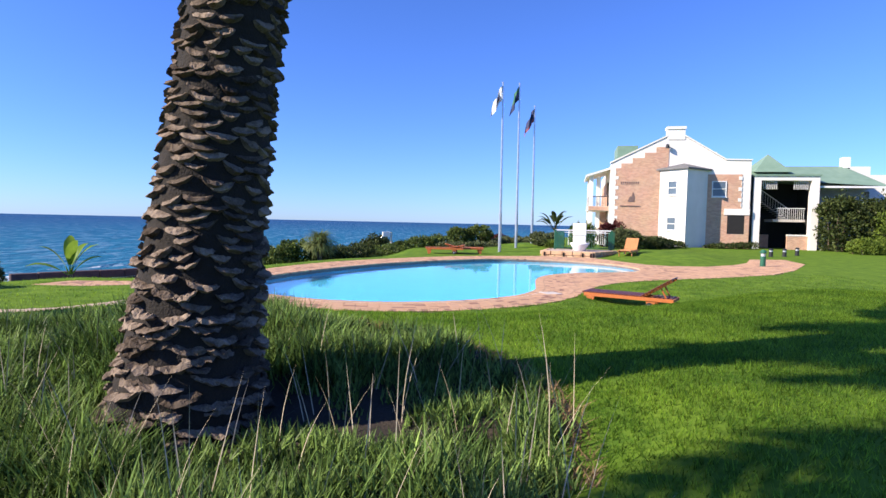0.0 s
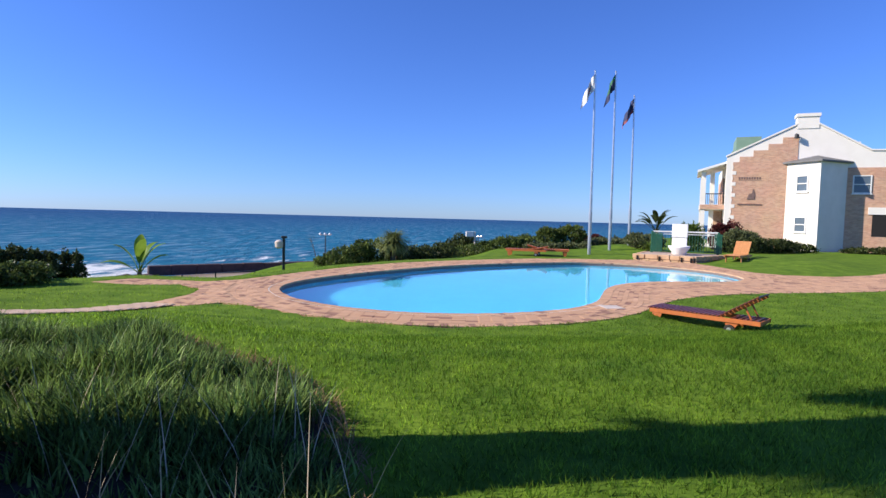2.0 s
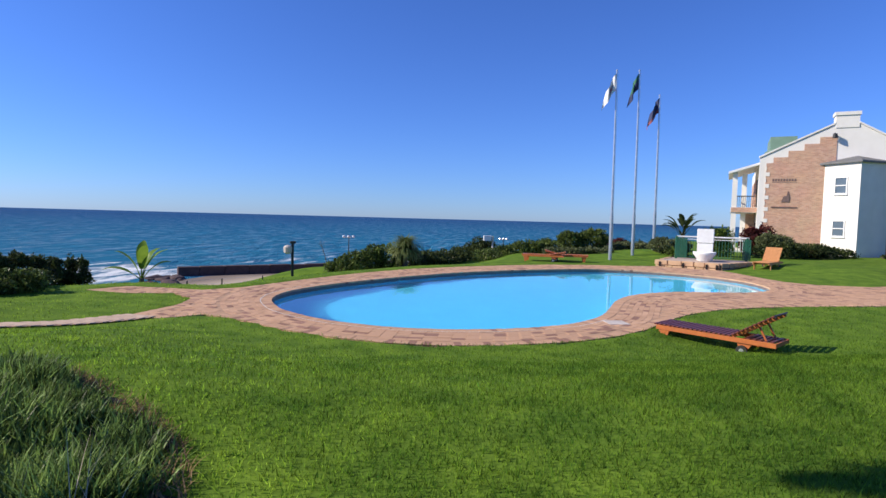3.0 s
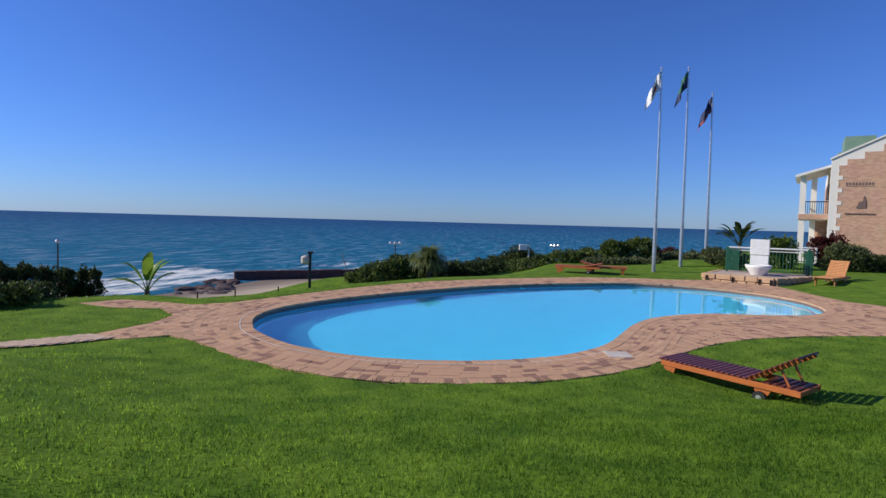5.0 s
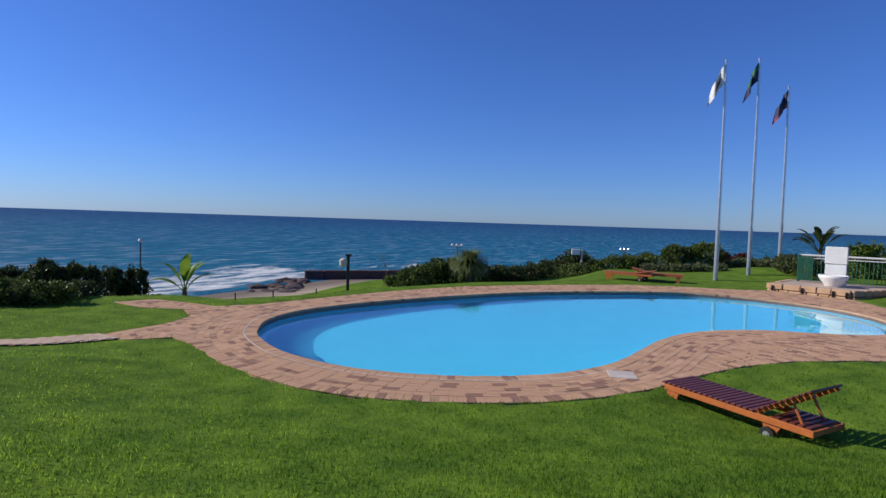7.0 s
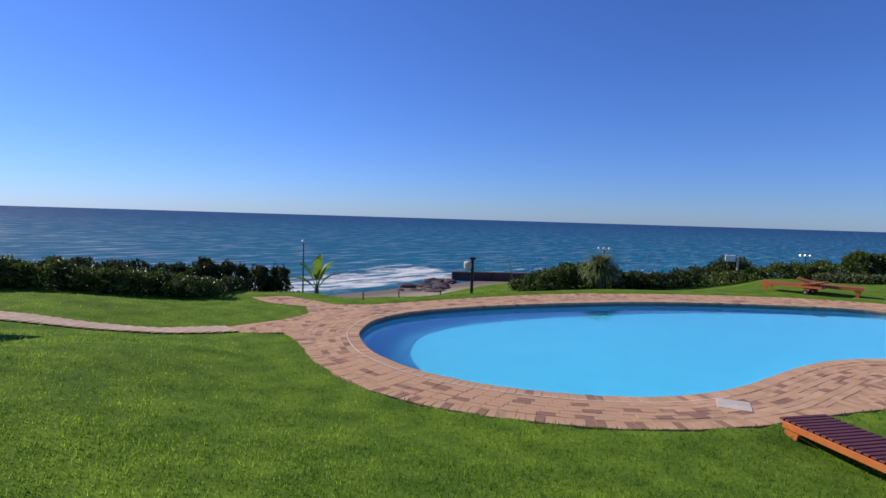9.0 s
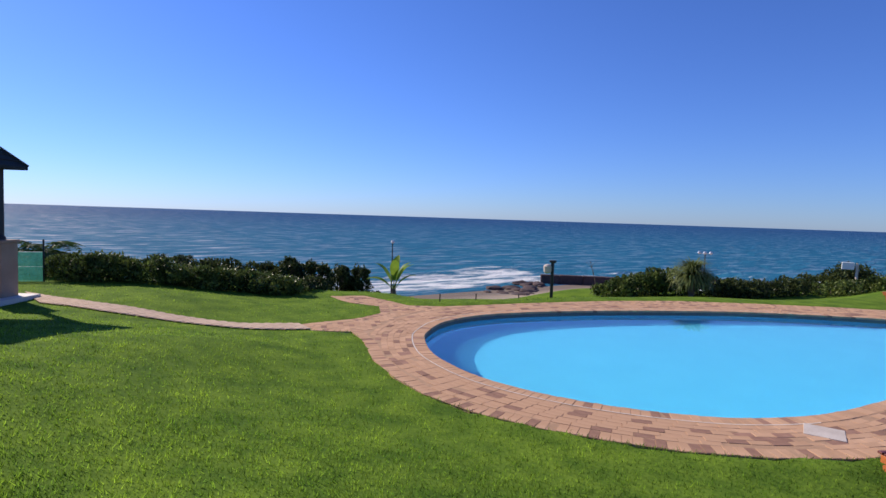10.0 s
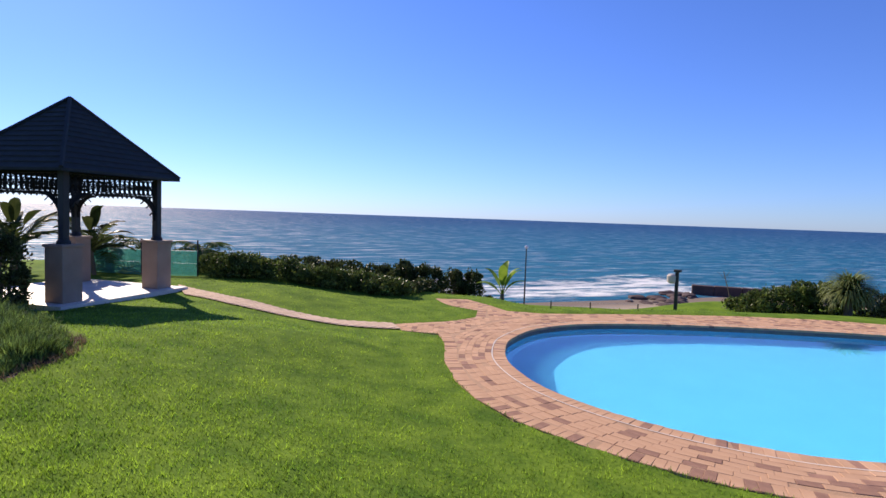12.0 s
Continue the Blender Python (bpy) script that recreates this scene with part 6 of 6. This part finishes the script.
def lawn_blades():
    """Blades thin out away from the walk."""
    rng = np.random.default_rng(9)
    n = 3200000
    x, y = rng.uniform(-12, 14, n), rng.uniform(-1, 20, n)
    d = edge_distance([(1.0, 1.5), (2.5, 3.5), (4.2, 5.6), (5.2, 7.0)], x, y, False)
    want = 0.75 / (1 + (np.maximum(d - 1.0, 0) / 2.3) ** 2)
    keep = rng.uniform(0, 1, n) < want
    x, y, d = x[keep], y[keep], d[keep]
    keep = ~inside(RING, x, y) & ~inside(PATH, x, y) & ~inside(BED, x, y)
    keep &= rng.uniform(0, 1, len(x)) < 0.8 + 0.2 * np.sin(x * 2.1 + 1.3 * np.sin(y * 1.7)) * np.sin(y * 2.6)
    x, y, d = x[keep], y[keep], d[keep]
    w = 0.0065 * (1 + 0.10 * d)
    z = height(x, y)
    a, b = rng.uniform(0, 2 * math.pi, len(x)), rng.uniform(0, 2 * math.pi, len(x))
    tuft = 0.5 + 0.5 * np.sin(x * 41 + 3 * np.sin(y * 13)) * np.sin(y * 37 + 3 * np.sin(x * 11))
    LL, le = 0.036 * rng.uniform(0.5, 1.3, len(x)) * (0.65 + 0.75 * tuft), rng.uniform(0.1, 1.0, len(x))
    root = np.stack([x, y, z - 0.004], 1)
    s = np.stack([np.cos(a), np.sin(a), np.zeros(len(x))], 1) * (w / 2)[:, None]
    tip = root + np.stack([np.cos(b) * le * LL, np.sin(b) * le * LL, LL], 1)
    V = np.stack([root - s, root + s, tip], 1).reshape(-1, 3)
    ob = np_object("lawn_grass", V, np.arange(len(V)).reshape(-1, 3), M_BLADE, kind="stuff")
    tagged(ob, "short mown green lawn grass", "grass")


lawn_blades()


# ---- paving bricks ----
def brick_mesh(name, L, W, H, mat):
    bm = bmesh.new()
    b = 0.0022
    lo = [bm.verts.new((sx * L / 2, sy * W / 2, z)) for z in (-H, -b) for sx, sy in ((-1, -1), (1, -1), (1, 1), (-1, 1))]
    up = [bm.verts.new((sx * (L / 2 - b), sy * (W / 2 - b), 0)) for sx, sy in ((-1, -1), (1, -1), (1, 1), (-1, 1))]
    for i in range(4):
        j = (i + 1) % 4
        bm.faces.new((lo[i], lo[j], lo[4 + j], lo[4 + i]))
        bm.faces.new((lo[4 + i], lo[4 + j], up[j], up[i]))
    bm.faces.new(up)
    me = bpy.data.meshes.new(name)
    bm.to_mesh(me)
    bm.free()
    me.materials.append(mat)
    return me


def lay_bricks():
    """Brick places: centre, angle, half sizes."""
    rng = np.random.default_rng(10)
    spots = []
    n = len(POOL)
    nrm = np.roll(POOL, -1, 0) - np.roll(POOL, 1, 0)
    nrm = np.stack([nrm[:, 1], -nrm[:, 0]], 1) / np.linalg.norm(nrm, axis=1)[:, None]

    def along(P, step, L, W, off=0.0, keep=None):
        P = np.concatenate([P, P[:1]])
        s = np.concatenate([[0], np.cumsum(np.linalg.norm(np.diff(P, axis=0), axis=1))])
        q = np.arange(off, s[-1] - step * 0.4, step)
        x, y = np.interp(q, s, P[:, 0]), np.interp(q, s, P[:, 1])
        x2, y2 = np.interp(q + 0.03, s, P[:, 0]), np.interp(q + 0.03, s, P[:, 1])
        for a, b, c, d in zip(x, y, x2, y2):
            spots.append((a, b, math.atan2(d - b, c - a), L, W))
    along(POOL + nrm * 0.105, 0.114, 0.110, 0.219)
    cop = len(spots)
    rows = 7
    for k in range(rows):
        off = 0.245 + 0.055 + 0.114 * k
        along(POOL + nrm * off, 0.226, 0.221, 0.111, 0.113 * (k % 2))
    arr = np.array(spots[cop:])
    good = inside(RING, arr[:, 0], arr[:, 1]) & (edge_distance(RING, arr[:, 0], arr[:, 1]) > 0.27)
    d = edge_distance(POOL, arr[:, 0], arr[:, 1])
    good &= d > 0.29
    # drop courses that crowd on the inner bend
    spots = spots[:cop] + [tuple(a) for a, g in zip(arr, good) if g]
    lim = 0.245 + 0.114 * rows + 0.075
    # straight running bond on the wide parts
    gy = np.arange(9.5, 30, 0.114)
    ang = radians(-24)
    ca, sa = math.cos(ang), math.sin(ang)
    extra = []
    for r in range(-160, 260):
        q = np.arange(-140, 160) * 0.226 + 0.113 * (r % 2)
        x, y = ca * q - sa * r * 0.114 - 2, sa * q + ca * r * 0.114 + 14
        ok = (x > -10) & (x < 18.5) & (y > 9) & (y < 30)
        x, y = x[ok], y[ok]
        if not len(x):
            continue
        ok = inside(RING, x, y) & ~inside(POOL, x, y)
        x, y = x[ok], y[ok]
        if not len(x):
            continue
        ok = (edge_distance(POOL, x, y) > lim) & (edge_distance(RING, x, y) > 0.27)
        extra += [(a, b, ang, 0.221, 0.111) for a, b in zip(x[ok], y[ok])]
    spots += extra
    # header course along the lawn
    start = len(spots)
    c = RING.mean(0)
    P = resample(np.concatenate([RING, RING[:1]]), 700)[:-1]
    tn = np.roll(P, -1, 0) - np.roll(P, 1, 0)
    tn = np.stack([-tn[:, 1], tn[:, 0]], 1) / np.linalg.norm(tn, axis=1)[:, None]
    along(P + tn * 0.115, 0.114, 0.110, 0.219)
    return spots, cop


SPOTS, COPING = lay_bricks()


def place_bricks():
    rng = np.random.default_rng(11)
    S = np.array(SPOTS)
    near = (S[:, 0] > -2.2) & (S[:, 0] < 2.2) & (S[:, 1] < 12.0)
    near &= np.cumsum(near) <= 300
    dark = rng.uniform(size=len(S)) < 0.13
    dark |= (rng.uniform(size=len(S)) < 0.22) & (np.sin(S[:, 0] * 3.1) * np.sin(S[:, 1] * 2.3) > 0.55)
    dark[:COPING] &= rng.uniform(size=COPING) < 0.3
    meshes = {}
    for is_dark in (False, True):
        m = S[~near & (dark == is_dark)]
        L, W, H, b = m[:, 3:4] / 2, m[:, 4:5] / 2, 0.05, 0.0022
        sx, sy = np.array([-1, 1, 1, -1]), np.array([-1, -1, 1, 1])
        ca, sa = np.cos(m[:, 2:3]), np.sin(m[:, 2:3])
        tilt = rng.normal(0, 0.0007, (len(m), 4))
        level = 0.002 + rng.normal(0, 0.0018, (len(m), 1))
        lay = []
        for gx, gy, z in ((sx * L, sy * W, -0.05), (sx * L, sy * W, -b), (sx * (L - b), sy * (W - b), 0.0)):
            lay.append(np.stack([m[:, 0:1] + gx * ca - gy * sa, m[:, 1:2] + gx * sa + gy * ca, z + level + tilt + gx * 0], 2))
        V = np.concatenate(lay, 1)
        q = [(0, 1, 5, 4), (1, 2, 6, 5), (2, 3, 7, 6), (3, 0, 4, 7), (4, 5, 9, 8), (5, 6, 10, 9), (6, 7, 11, 10), (7, 4, 8, 11), (8, 9, 10, 11)]
        F = (np.arange(len(m)) * 12)[:, None, None] + np.array(q)[None]
        np_object("bricks", V.reshape(-1, 3), F.reshape(-1, 4), M_BRICK_DK if is_dark else M_BRICK, pavement, "burnt dark paving bricks" if is_dark else "salmon clay paving bricks", kind="stuff")
    for i in np.nonzero(near)[0]:
        x, y, a, L, W = S[i]
        key = (round(L, 3), bool(dark[i]))
        if key not in meshes:
            meshes[key] = brick_mesh("brick", L, W, 0.05, M_BRICK_DK if dark[i] else M_BRICK)
        ob = new("brick", meshes[key])
        ob.parent = pavement
        ob.matrix_basis = pose(x, y, 0.002 + rng.normal(0, 0.0018), rng.normal(0, 0.25), rng.normal(0, 0.25), math.degrees(a))


place_bricks()


def path_bricks():
    rng = np.random.default_rng(12)
    A, B = resample(PATH_A, 62), resample(PATH_B, 62)
    V, F = [], []
    for i in range(61):
        k = max(2, int(np.linalg.norm(B[i] - A[i]) / 0.222))
        for j in range(k):
            lo, hi = [min(max((j + q + (0.25 if i % 2 else -0.25)) / k, 0.01), 0.99) for q in (0.012, 0.988)]
            if hi - lo < 0.02:
                continue
            up = 0.032 + rng.normal(0, 0.001)
            b = len(V)
            for dz, e in ((-0.014, 0.0), (0.0, 0.004)):
                for u, v in ((lo + e, 0.02 + e), (hi - e, 0.02 + e), (hi - e, 0.98 - e), (lo + e, 0.98 - e)):
                    c = (A[i] * (1 - u) + B[i] * u) * (1 - v) + (A[i + 1] * (1 - u) + B[i + 1] * u) * v
                    V.append((c[0], c[1], h1(c[0], c[1]) + up + dz))
            F += [(b + 4, b + 5, b + 6, b + 7)] + [(b + q, b + (q + 1) % 4, b + 4 + (q + 1) % 4, b + 4 + q) for q in range(4)]
    np_object("bricks", V, F, M_PATH, garden_path, "pale path bricks", kind="stuff")


path_bricks()
